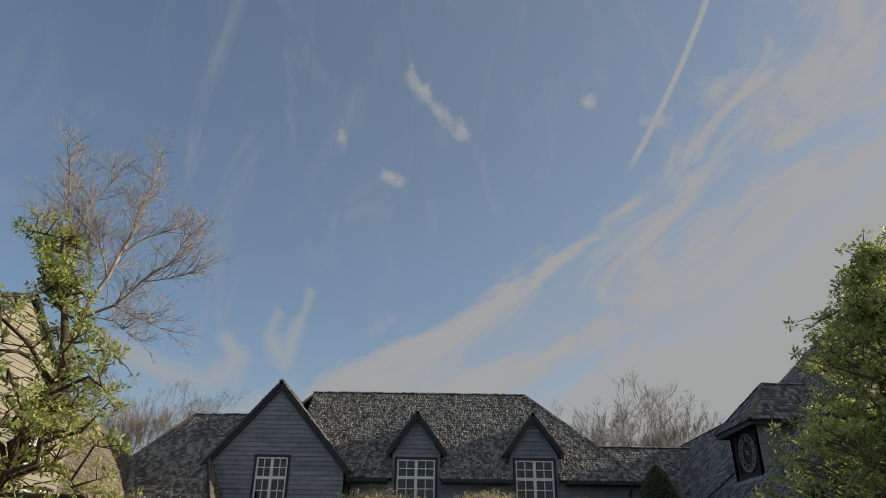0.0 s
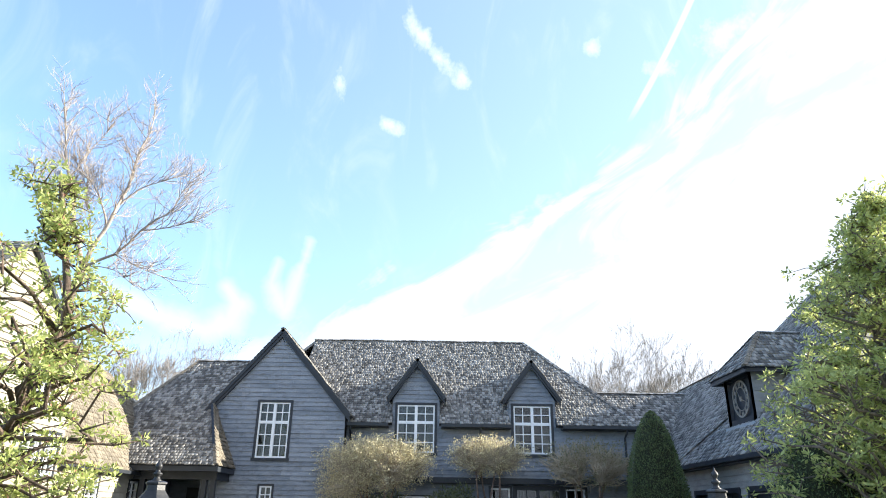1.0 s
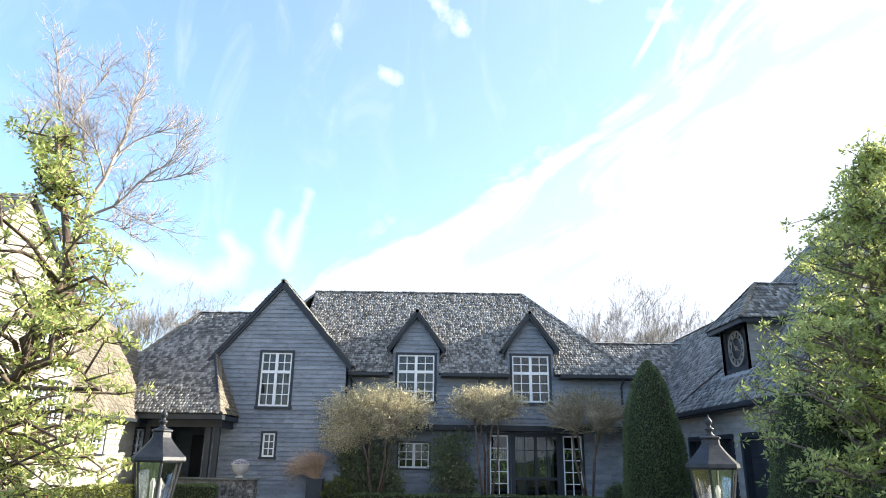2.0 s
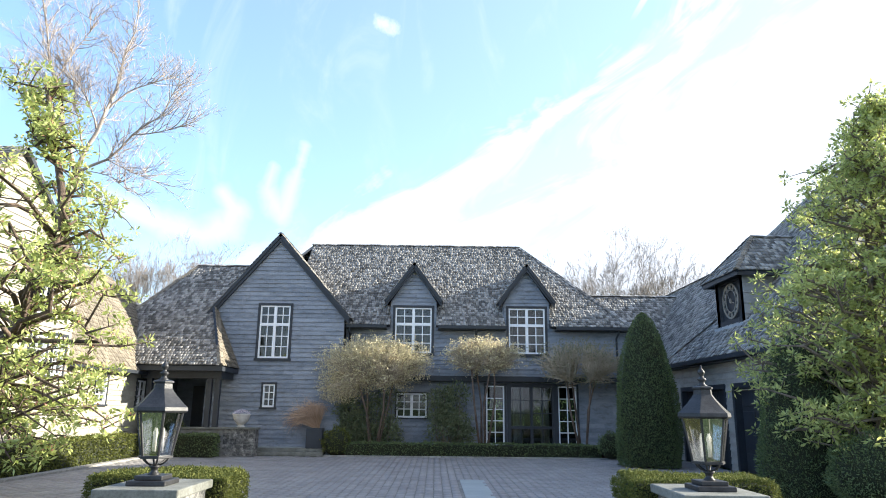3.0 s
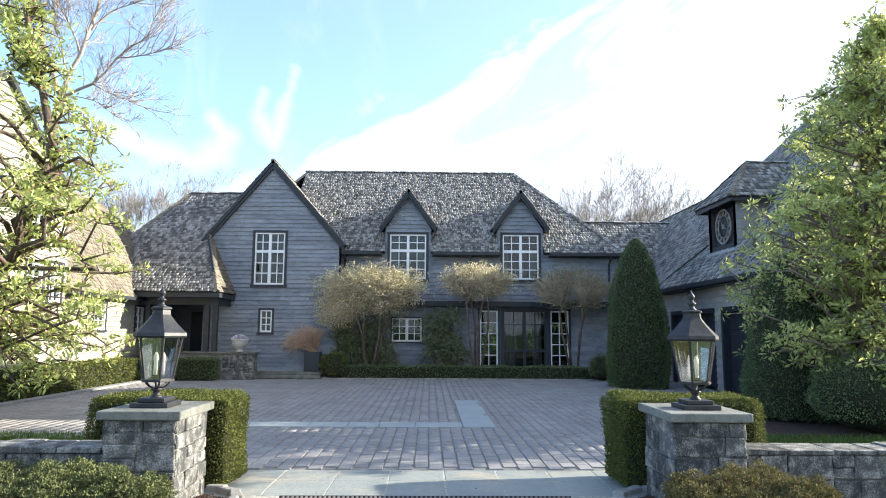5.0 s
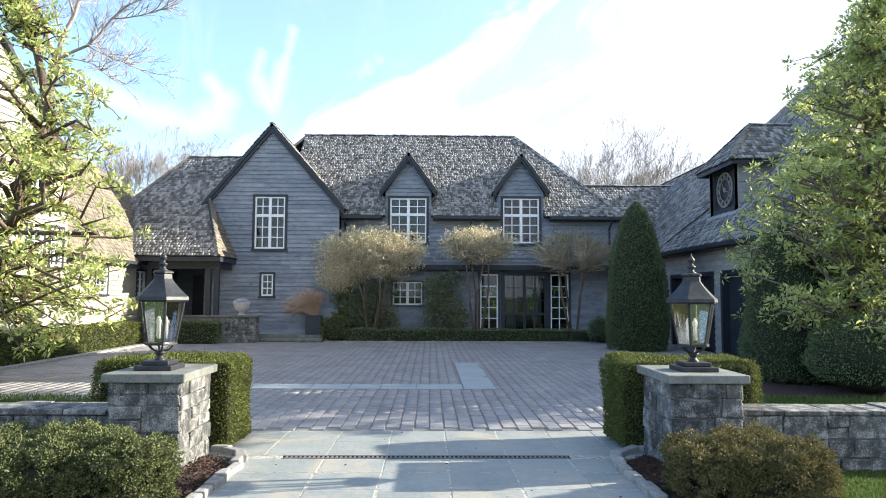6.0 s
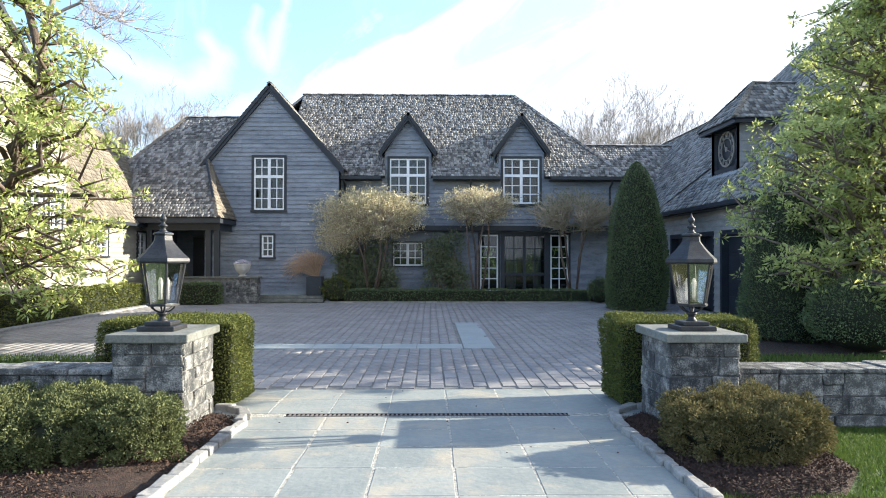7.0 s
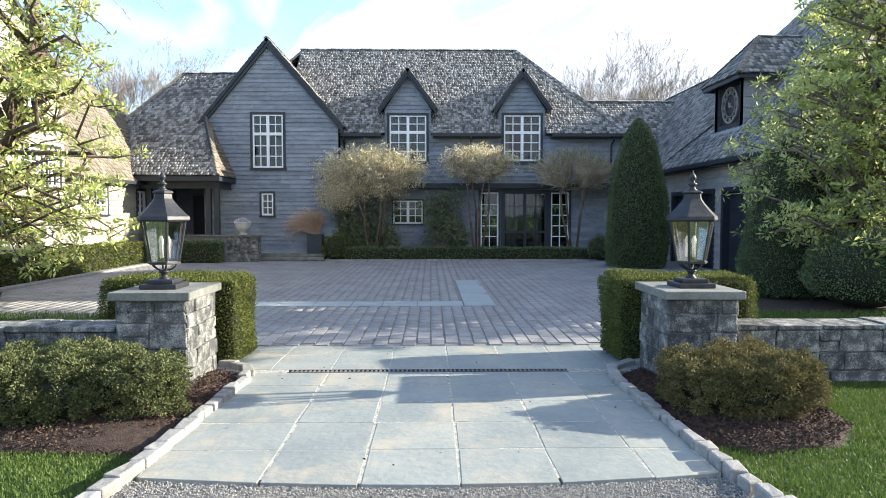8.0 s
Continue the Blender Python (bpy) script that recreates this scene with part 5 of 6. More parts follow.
# pale edging of the court
for name, x0, x1, y0, y1 in (("edging", -9.3, -9.05, 13.6, 23.0), ("edging", -3.7, 7.6, 23.32, 23.45)):
    ed = thing("edging", ((x0 + x1) / 2, (y0 + y1) / 2, 0), "flush pale granite edging of the brick court", "edging", "court edging", "structure")
    along_x = x1 - x0 > y1 - y0
    a, stop = (x0, x1) if along_x else (y0, y1)
    while a < stop - 0.05:
        l = min(random.uniform(0.35, 0.6), stop - a)
        b = Geo().box(a + 0.004, a + l - 0.004, y0, y1, -0.03, 0.04) if along_x else Geo().box(x0, x1, a + 0.004, a + l - 0.004, -0.03, 0.04)
        finish("edging_stone", b, M_KERB, ed, bevel=0.01)
        a += l

# ---- planting ----
# mulch beds
def bed(points, label, seed):
    g = Geo()
    cx = sum(p[0] for p in points) / len(points)
    cy = sum(p[1] for p in points) / len(points)
    ring = lambda f, z: [(cx + (x - cx) * f, cy + (y - cy) * f, z) for x, y in points]
    n = len(points)
    g.add(ring(1, -0.06) + ring(0.93, 0.0) + ring(0.6, 0.05) + [(cx, cy, 0.06)],
          [(i, (i + 1) % n, n + (i + 1) % n, n + i) for i in range(n)] + [(n + i, n + (i + 1) % n, 2 * n + (i + 1) % n, 2 * n + i) for i in range(n)] + [(2 * n + i, 2 * n + (i + 1) % n, 3 * n) for i in range(n)])
    b = tagged(finish("mulch_bed", g, M_SOIL, smooth=True), label, "mulch bed", "mulch beds", "structure")
    rng = np.random.default_rng(seed)
    m = 17000
    xs_, ys_ = [p[0] for p in points], [p[1] for p in points]
    pts = np.stack([rng.uniform(min(xs_), max(xs_), m), rng.uniform(min(ys_), max(ys_), m), np.zeros(m)], 1)
    inside = np.zeros(m, bool)
    for (ax, ay), (bx_, by_) in zip(points, points[1:] + points[:1]):
        hit = ((ay > pts[:, 1]) != (by_ > pts[:, 1])) & (pts[:, 0] < (bx_ - ax) * (pts[:, 1] - ay) / (by_ - ay + 1e-12) + ax)
        inside ^= hit
    pts = pts[inside]
    dist = np.hypot((pts[:, 0] - cx) / (max(xs_) - min(xs_)) * 2, (pts[:, 1] - cy) / (max(ys_) - min(ys_)) * 2)
    pts[:, 2] = np.interp(dist, [0, 0.6, 0.93, 1.1], [0.072, 0.064, 0.02, -0.03])
    nor = np.tile((0.0, 0.0, 0.25), (len(pts), 1)) + rng.normal(0, 1, (len(pts), 3)) * (1, 1, 0.25)
    finish("bark_chips", leaf_cards(pts, nor, 0.03, 0.013, rng, 0.2), M_MULCH, b, kind="stuff")


bed([(-1.9, 4.5), (-1.87, 6.2), (-1.95, 6.75), (-2.2, 7.0), (-3.3, 7.0), (-4.6, 6.4), (-4.9, 5.4), (-4.2, 4.72), (-2.6, 4.55)], "brown bark mulch bed round the clipped juniper", 21)
bed([(1.9, 4.72), (1.87, 6.2), (1.95, 6.75), (2.2, 7.0), (2.9, 6.5), (3.35, 5.9), (3.3, 5.1), (2.9, 4.6), (2.3, 4.45)], "brown bark mulch bed round the bronzed shrub", 22)
tagged(finish("mulch_bed", Geo().box(5.42, 9.5, 10.9, 13.5, -0.058, 0.0), M_SOIL), "dark mulch bed under the clipped yews", "mulch bed", "mulch beds", "structure")

# near hedges behind the piers
hedge("box_hedge", -3.5, -2.05, 7.06, 7.8, 0.92, 48000, 0.023, "clipped box hedge block behind a gate pier, sunlit side", "hedge", seed=31)
hedge("box_hedge", 2.0, 3.5, 7.06, 7.8, 0.92, 48000, 0.023, "clipped box hedge block behind a gate pier, shaded side", "hedge", seed=32)
# hedges round the court
hedge("low_hedge", -3.05, 5.7, 23.5, 23.95, 0.45, 9000, 0.06, "long low clipped hedge before the house", "hedge", M_YEW, seed=33)
hedge("court_hedge", -9.96, -9.34, 13.9, 22.3, 0.72, 16000, 0.07, "long clipped box hedge along the sunlit wing", "hedge", seed=34)
hedge("porch_hedge", -9.2, -7.0, 22.2, 22.75, 0.72, 4000, 0.06, "short clipped hedge beside the porch wall", "hedge", M_YEW, seed=35)


def rounded(name, centre, radii, count, leaf, material, label, category, seed, lump=0.12, low=-0.6, spread=0.7, slim=0.5, group=""):
    rng = np.random.default_rng(seed)
    t = thing(name, (centre[0], centre[1], max(0.0, centre[2] - radii[2])), label, category, group)
    prof = [(max(0.02, math.cos(a)), math.sin(a)) for a in np.linspace(-1.2, 1.5, 10)]
    g = Geo().lathe([(r_ * 0.86, z_ * 0.86) for r_, z_ in prof], (0, 0, 0), 16)
    g.v = [(centre[0] + x_ * radii[0], centre[1] + y_ * radii[1], centre[2] + z_ * radii[2]) for x_, y_, z_ in g.v]
    # solid dark form that paints the shade behind the leaves
    finish("branchwork", g, M_SHADED_CORE, t)
    p_, n_ = blob(centre, radii, count, rng, lump, low, seed)
    p_[:, 2] = np.maximum(p_[:, 2], 0.02)
    finish("foliage", leaf_cards(p_ - n_ / (np.linalg.norm(n_, axis=1, keepdims=True)) * leaf * 0.6, n_, leaf, leaf * slim, rng, spread), material, t)
    return t


def spreading(name, x0, x1, y0, y1, z1, count, leaf, material, label, seed, lift=0.0):
    """A low flat-topped shrub of many small sprays, with an uneven outline."""
    rng = np.random.default_rng(seed)
    cx, cy = (x0 + x1) / 2, (y0 + y1) / 2
    t = thing(name, (cx, cy, 0), label, "shrub", "low shrubs by the piers")
    rx, ry_ = (x1 - x0) / 2, (y1 - y0) / 2
    parts_ = []
    prof = [(0.7, 0.06), (0.84, 0.16), (0.88, z1 * 0.5), (0.8, z1 * 0.76), (0.58, z1 * 0.86), (0.05, z1 * 0.88)]
    g = Geo().lathe(prof, (0, 0, 0), 20)
    g.v = [(cx + a * rx * 0.93, cy + b * ry_ * 0.93, c) for a, b, c in g.v]
    # solid dark body, coloured as the shade under the sprays
    finish("branchwork", g, M_SHADED_CORE, t)
    tufts = 420
    ang = rng.uniform(0, 2 * np.pi, tufts)
    rim = rng.uniform(0, 1, tufts) < 0.45
    q = np.where(rim, rng.uniform(0.86, 1.0, tufts), np.sqrt(rng.uniform(0, 0.75, tufts)))
    hh = np.where(~rim, z1 * (1 - 0.14 * q ** 4), rng.uniform(0.12, 0.95, tufts) * z1)
    swell = 1 + 0.1 * np.sin(ang * 3 + seed) + 0.07 * np.sin(ang * 5 + seed * 2 + q * 4) + 0.05 * np.sin(ang * 9 + q * 9)
    # the skirt lifts off the ground towards one end
    hh = np.maximum(hh * swell, lift * z1 * np.clip(np.cos(ang) * q, 0, 1) + 0.06)
    q = q * (0.94 + 0.5 * (swell - 1))
    c = np.stack([cx + rx * q * np.cos(ang), cy + ry_ * q * np.sin(ang), hh + rng.normal(0, 0.03, tufts)], 1)
    out_n = np.stack([np.cos(ang) * q * 0.9, np.sin(ang) * q * 0.9, 1.0 - 0.6 * q ** 3], 1)
    per = count // tufts
    for k in range(tufts):
        d = rng.normal(0, 1, (per, 3))
        d /= np.linalg.norm(d, axis=1, keepdims=True)
        pts = c[k] + d * rng.uniform(0.2, 1, (per, 1)) ** 0.5 * np.array((0.075, 0.075, 0.065))
        parts_.append(leaf_cards(pts, out_n[k] * 0.8 + d * 1.2, leaf, leaf * 0.5, rng, 0.5))
    finish("foliage", join_arrays(parts_), material, t)
    return t


spreading("spreading_juniper", -4.2, -1.92, 4.85, 6.0, 0.4, 105000, 0.025, M_SHRUB, "low spreading dark green juniper clipped flat", 41)
spreading("spreading_yew", 1.92, 3.2, 4.85, 5.95, 0.385, 80000, 0.024, M_BRONZE, "low clipped yew with winter-bronzed tips", 42, 0.75)
rounded("box_ball", (-3.35, 23.7, 0.42), (0.5, 0.4, 0.5), 2600, 0.06, M_BOX, "rounded box bush at the hedge end", "shrub", 43, group="rounded box bushes")
rounded("box_ball", (5.95, 23.3, 0.42), (0.45, 0.4, 0.48), 2600, 0.06, M_YEW, "rounded dark bush at the hedge end", "shrub", 44, group="rounded box bushes")
rounded("yew_mound", (7.45, 11.3, 0.62), (1.0, 0.9, 0.72), 15000, 0.042, M_YEW, "clipped round dark yew mound", "shrub", 45, 0.06)
rounded("porch_shrub", (-9.0, 23.0, 0.95), (0.65, 0.45, 0.55), 2400, 0.07, M_SHRUB, "rounded evergreen shrub beside the porch", "shrub", 46)


def loose_shrub(name, x, y, w, h, lumps, label, seed):
    """An open evergreen shrub of several leafy lumps on thin stems."""
    rng = np.random.default_rng(seed)
    t = thing(name, (x, y, 0.18), label, "shrub", "shrubs at the house wall")
    stems, leaves = Geo(), []
    for k in range(lumps):
        c = Vector((x + rng.uniform(-w, w) * 0.8, y + rng.uniform(-0.25, 0.2), 0.35 + (h - 0.5) * rng.uniform(0, 1)))
        stems.tube([(x + rng.normal(0, w * 0.25), y, 0.15), (c.x, c.y, c.z * 0.55), c], [0.025, 0.018, 0.008], 5)
        p_, n_ = blob(c, (0.36, 0.26, 0.32), 330, rng, 0.3, -0.9, k)
        leaves.append(leaf_cards(p_, n_, 0.1, 0.042, rng, 0.8))
    finish("branchwork", stems, M_BARK, t)
    finish("foliage", join_arrays(leaves), M_RHODO, t)


loose_shrub("wall_shrub", -2.3, 24.4, 1.2, 2.0, 30, "loose dark evergreen shrub against the house wall", 47)
loose_shrub("wall_shrub", 0.55, 24.5, 0.75, 2.5, 22, "loose dark evergreen shrub between window and doors", 48)


def spire(name, x, y, radius, height, count, leaf, label, seed, tip=0.55, material=None):
    """A clipped conical evergreen."""
    rng = np.random.default_rng(seed)
    t = thing(name, (x, y, 0), label, "conifer", "clipped cones")
    shape = lambda s: radius * (1 - s ** 2.2) ** tip * (0.9 + 0.1 * np.minimum(1, s * 6))
    finish("trunk", Geo().lathe([(0.1, 0), (0.08, 0.4)], (x, y, 0), 10), M_BARK, t)
    ss = np.linspace(0.02, 0.985, 14)
    # solid dark cone in place of the shaded depth behind the needles
    finish("branchwork", Geo().lathe([(float(shape(s)) * 0.9, float(s) * height) for s in ss], (x, y, 0), 18), M_SHADED_CORE, t)
    s = 1 - np.sqrt(rng.uniform(0, 1, count))
    s = np.clip(s * 1.15, 0, 1)
    a = rng.uniform(0, 2 * np.pi, count)
    r_ = shape(s) * (1 + 0.05 * np.sin(a * 5 + s * 9) + rng.normal(0, 0.03, count))
    pts = np.stack([x + r_ * np.cos(a), y + r_ * np.sin(a), 0.03 + s * height], 1)
    nor = np.stack([np.cos(a), np.sin(a), 0.5 + s], 1)
    finish("foliage", leaf_cards(pts - nor * leaf * 0.3, nor, leaf, leaf * 0.4, rng, 0.55), material or M_YEW, t)
    return t


spire("conifer", 6.35, 20.4, 0.92, 4.5, 32000, 0.06, "tall dense clipped conifer cone beside the garage", 51)
spire("conifer", 7.05, 13.0, 0.88, 3.1, 18000, 0.052, "dark clipped yew cone under the leafy tree", 52)
spire("conifer", 7.9, 12.95, 0.9, 3.0, 13000, 0.052, "dark clipped yew cone under the leafy tree", 53)


# leafy trees behind the low walls
def tier_tree(name, x, y, envelope, pads, leaf, material, label, seed, stem, low=0.5, clump=26, buds=None, face=0, tuft=0.15, side=6, girth=0.02, deep=1.0, bark=None):
    """A pruned tree: stem, crooked limbs, and tight clumps of leaves along them. envelope: (height, reach)."""
    rng = np.random.default_rng(seed)
    stem = [Vector(p) for p in stem]
    t = thing(name, stem[0], label, "tree", "pruned trees behind the walls")
    zs_, rs_ = [e_[0] for e_ in envelope], [e_[1] for e_ in envelope]
    top, n = zs_[-1], len(stem)
    finish("trunk", Geo().tube(stem, [0.16 * (1 - 0.8 * k / n) for k in range(n)], 9), bark or M_LIMB, t, smooth=True)
    g, spots = Geo(), []
    for k in range(pads):
        z = zs_[0] + (top - zs_[0]) * rng.uniform(0, 1) ** 1.4
        reach = float(np.interp(z, zs_, rs_))
        a = rng.uniform(0, 2 * np.pi)
        if math.cos(a) * face > 0.25 and rng.random() < (0.8 if face < 0 else 0.9):
            a = math.pi - a
        rr = reach * math.sqrt(rng.uniform(0.2, 1.0))
        end = Vector((x + rr * math.cos(a), y + rr * math.sin(a) * deep, z))
        want = max(low, z - 0.15 - rr * 0.25)
        i0 = min(range(1, n), key=lambda i: abs(stem[i].z - want) + 0.35 * (stem[i] - end).length)
        start = stem[i0].lerp(stem[i0 - 1], rng.uniform(0, 0.6))
        pts = [start]
        for q in (0.22, 0.42, 0.62, 0.82):
            pts.append(start.lerp(end, q) + Vector((rng.normal(0, 0.17), rng.normal(0, 0.17), rng.normal(0.04, 0.17))))
        pts.append(end)
        r0 = girth + 0.012 * rr
        g.tube(pts, [r0, r0 * 0.9, r0 * 0.75, r0 * 0.6, r0 * 0.42, 0.007], 6)
        spots.append((end, 1.25))
        for q in range(side):
            s = pts[1 + (q + 1) % 4].lerp(pts[2 + (q + 1) % 4], rng.uniform(0, 1))
            e2 = s + Vector((rng.normal(0, 0.2), rng.normal(0, 0.2), rng.normal(0.06, 0.13)))
            g.tube([s, s.lerp(e2, 0.5) + Vector((rng.normal(0, 0.04), 0, rng.normal(0.02, 0.04))), e2], [0.014, 0.01, 0.005], 4)
            spots.append((e2, 1.0))
    finish("branchwork", g, bark or M_LIMB, t, smooth=True)
    P_, N_ = [], []
    for c, f in spots:
        m = int(clump * f * rng.uniform(0.5, 1.4))
        d = rng.normal(0, 1, (m, 3))
        d /= np.linalg.norm(d, axis=1, keepdims=True)
        P_.append(np.array(c) + d * rng.uniform(0.15, 1, (m, 1)) * np.array((tuft, tuft, tuft * 0.6)) * f)
        N_.append(d + np.array((0, 0, 0.5)))
    P_, N_ = np.concatenate(P_), np.concatenate(N_)
    okay = P_[:, 2] > 0.3
    finish("crown", leaf_cards(P_[okay], N_[okay], leaf, leaf * 0.36, rng, 0.45, droop=0.2), material, t)
    if buds:
        pick = rng.permutation(len(P_))[:1500]
        finish("bud_cover", leaf_cards(P_[pick] + (0, 0, 0.03), N_[pick], 0.05, 0.028, rng, 0.5), buds, t, "small coral-pink buds")
    return t


ENV_SUN = [(0.75, 2.0), (1.6, 2.45), (2.7, 2.65), (3.6, 2.8), (4.5, 2.3), (5.3, 2.0), (6.3, 1.1), (7.3, 0.4)]
ENV_SHADE = [(0.5, 1.9), (1.2, 2.85), (2.3, 3.35), (3.9, 2.85), (5.2, 2.2), (6.0, 1.75), (6.8, 1.1), (7.6, 0.3)]
tier_tree("leafy_tree", -7.6, 11.3, ENV_SUN, 92, 0.11, M_LIME, "pruned tree with crooked limbs and young lime-green leaves", 61,
          [(-9.5, 11.0, -0.06), (-8.95, 11.0, 1.2), (-8.2, 11.1, 2.05), (-7.45, 11.2, 2.4), (-7.0, 11.25, 2.75), (-6.88, 11.3, 3.3), (-6.78, 11.3, 3.9), (-6.55, 11.35, 4.6), (-6.65, 11.3, 5.3), (-6.9, 11.3, 6.2), (-7.2, 11.3, 7.3)],
          1.9, 22, M_CORAL, -1, 0.12, 8, 0.019)
tier_tree("leafy_tree", 8.95, 12.2, ENV_SHADE, 325, 0.115, M_GREEN, "dense pruned tree with fresh green leaves and crooked limbs", 62,
          [(8.95, 12.2, -0.06), (8.9, 12.15, 1.0), (9.02, 12.25, 2.0), (8.85, 12.2, 3.0), (8.95, 12.1, 4.0), (9.05, 12.2, 5.0), (8.9, 12.2, 6.2), (8.95, 12.2, 7.4)], 0.5, 21, None, 1, 0.125, 8, 0.022, 1.15, M_BARK)


# bare trees
def bare_tree(name, x, y, fork, limbs_, reach, depth, label, seed, trunk_r=0.3, thin=0.008, bark=None, up=0.22, spread=0.5, group="bare winter trees"):
    rng = np.random.default_rng(seed)
    t = thing(name, (x, y, -0.06), label, "tree", group)
    base, top = Vector((x, y, -0.06)), Vector((x, y, fork))
    pts = [base, base.lerp(top, 0.4) + Vector((0.15, 0.1, 0)), base.lerp(top, 0.75) + Vector((0.05, -0.1, 0)), top]
    finish("trunk", Geo().tube(pts, [trunk_r * 1.2, trunk_r, trunk_r * 0.85, trunk_r * 0.7], 10), M_BARK, t, smooth=True)
    out, tips = [], []
    for w, l in limbs_:
        grow(rng, top - Vector((0, 0, rng.uniform(0, fork * 0.08))), w, reach * l, trunk_r * 0.42, depth, spread, up, (2, 3), 0.6, 6, 0.07, out, tips)
    big = [b for b in out if b[2] >= 2]
    small = [b for b in out if b[2] < 2]
    finish("branchwork", limbs_mesh(big, thin), bark or M_TWIG, t, smooth=True)
    finish("twig_spray", limbs_mesh(small, thin * 0.75), bark or M_TWIG, t)
    return t


def tall_tree(x, y, fork, label, seed):
    """A tall leafless tree: a forked stem, long rising limbs, and sprays of fine twigs all along them."""
    rng = np.random.default_rng(seed)
    t = thing("bare_tree", (x, y, -0.06), label, "tree", "bare winter trees")
    top = Vector((x, y, fork))
    finish("trunk", Geo().tube([(x - 1.3, y, -0.06), (x - 1.1, y, fork * 0.35), (x - 0.5, y, fork * 0.75), top], [0.3, 0.25, 0.21, 0.17], 10), M_BARK, t, smooth=True)
    made, big, small = {}, [], []

    def limb(key, source, share, first, last, length, radius, lean=0.0):
        # headings in degrees from upright, turning from first to last
        p = top.copy() if source is None else made[source][0][int(share * 8)].copy()
        pts = [p.copy()]
        for k in range(8):
            a = radians(first + (last - first) * k / 7 + rng.normal(0, 7))
            p = p + Vector((math.sin(a), lean + rng.normal(0, 0.12), math.cos(a))) * (length / 8)
            pts.append(p.copy())
        radii = [0.85 * radius * (1 - 0.84 * k / 8) for k in range(9)]
        made[key] = (pts, radii)
        big.append((pts, radii, 3))
        for k in range(int(length * 6.5)):
            q = rng.uniform(0.16, 1.0) * 8
            i0 = min(int(q), 7)
            s0 = pts[i0].lerp(pts[i0 + 1], q - i0)
            along = (pts[i0 + 1] - pts[i0]).normalized()
            way = along * 0.8 + Vector((rng.normal(0, 0.6), rng.normal(0, 0.5), rng.normal(0.25, 0.35)))
            out, tips = [], []
            grow(rng, s0, way, rng.uniform(0.7, 1.5), 0.02, 2, 0.5, 0.18, (2, 3), 0.66, 5, 0.14, out, tips)
            small.extend(out)

    limb("left", None, 0, -20, -10, 8.8, 0.13, -0.1)
    limb("right", None, 0, 16, -2, 8.9, 0.14, 0.1)
    limb("low", None, 0, 66, 30, 6.2, 0.09, -0.15)
    limb("outer", "left", 0.22, -32, -40, 6.3, 0.075, 0.15)
    limb("inner", "right", 0.14, -12, -24, 4.6, 0.06)
    limb("cross", "right", 0.36, -14, -52, 4.0, 0.06, -0.2)
    limb("branch", "right", 0.38, 34, 66, 3.4, 0.06, 0.2)
    limb("tip", "low", 0.62, 84, 62, 2.6, 0.04)
    limb("drop", "low", 0.36, 118, 112, 2.6, 0.035)
    limb("hang", "low", 0.1, 96, 135, 3.4, 0.035, -0.2)
    limb("back", "left", 0.5, 15, -5, 4.0, 0.05, 0.3)
    finish("branchwork", limbs_mesh(big), M_TWIG, t, smooth=True)
    finish("twig_spray", limbs_mesh(small, 0.0048), M_TWIG, t)


tall_tree(-15.96, 28.0, 11.5, "tall bare tree with rising pale limbs behind the wing", 71)
far_tree = bare_tree("bare_tree", 13.4, 50.0, 4.0, [((0, 0, 1), 1.05), ((0.35, 0.1, 1), 1.05), ((-0.35, 0.1, 1), 1.05), ((0.2, -0.4, 1), 1.0), ((-0.7, 0.3, 0.9), 1.0), ((0.7, 0.2, 0.9), 1.0)], 5.4, 5,
                     "leafless tree in the wood behind the house", 72, 0.14, 0.0075, M_FAR_TWIG, 0.22, 0.42)
for x, y, turn, s in ((18.4, 52, 70, 0.96), (11.0, 54, 160, 0.88), (16.4, 60, 220, 1.0), (-20.5, 50, 40, 0.95), (-24.0, 54, 130, 1.0), (-18.4, 56, 250, 0.9), (-21.0, 62, 300, 1.05), (-27.5, 50, 10, 1.0),
                      (2.5, 62, 100, 0.86), (24.0, 58, 300, 0.9)):
    m = copy_thing(far_tree, pose(x, y, -0.06, 0, 0, turn))
    m.scale = (s, s, s)


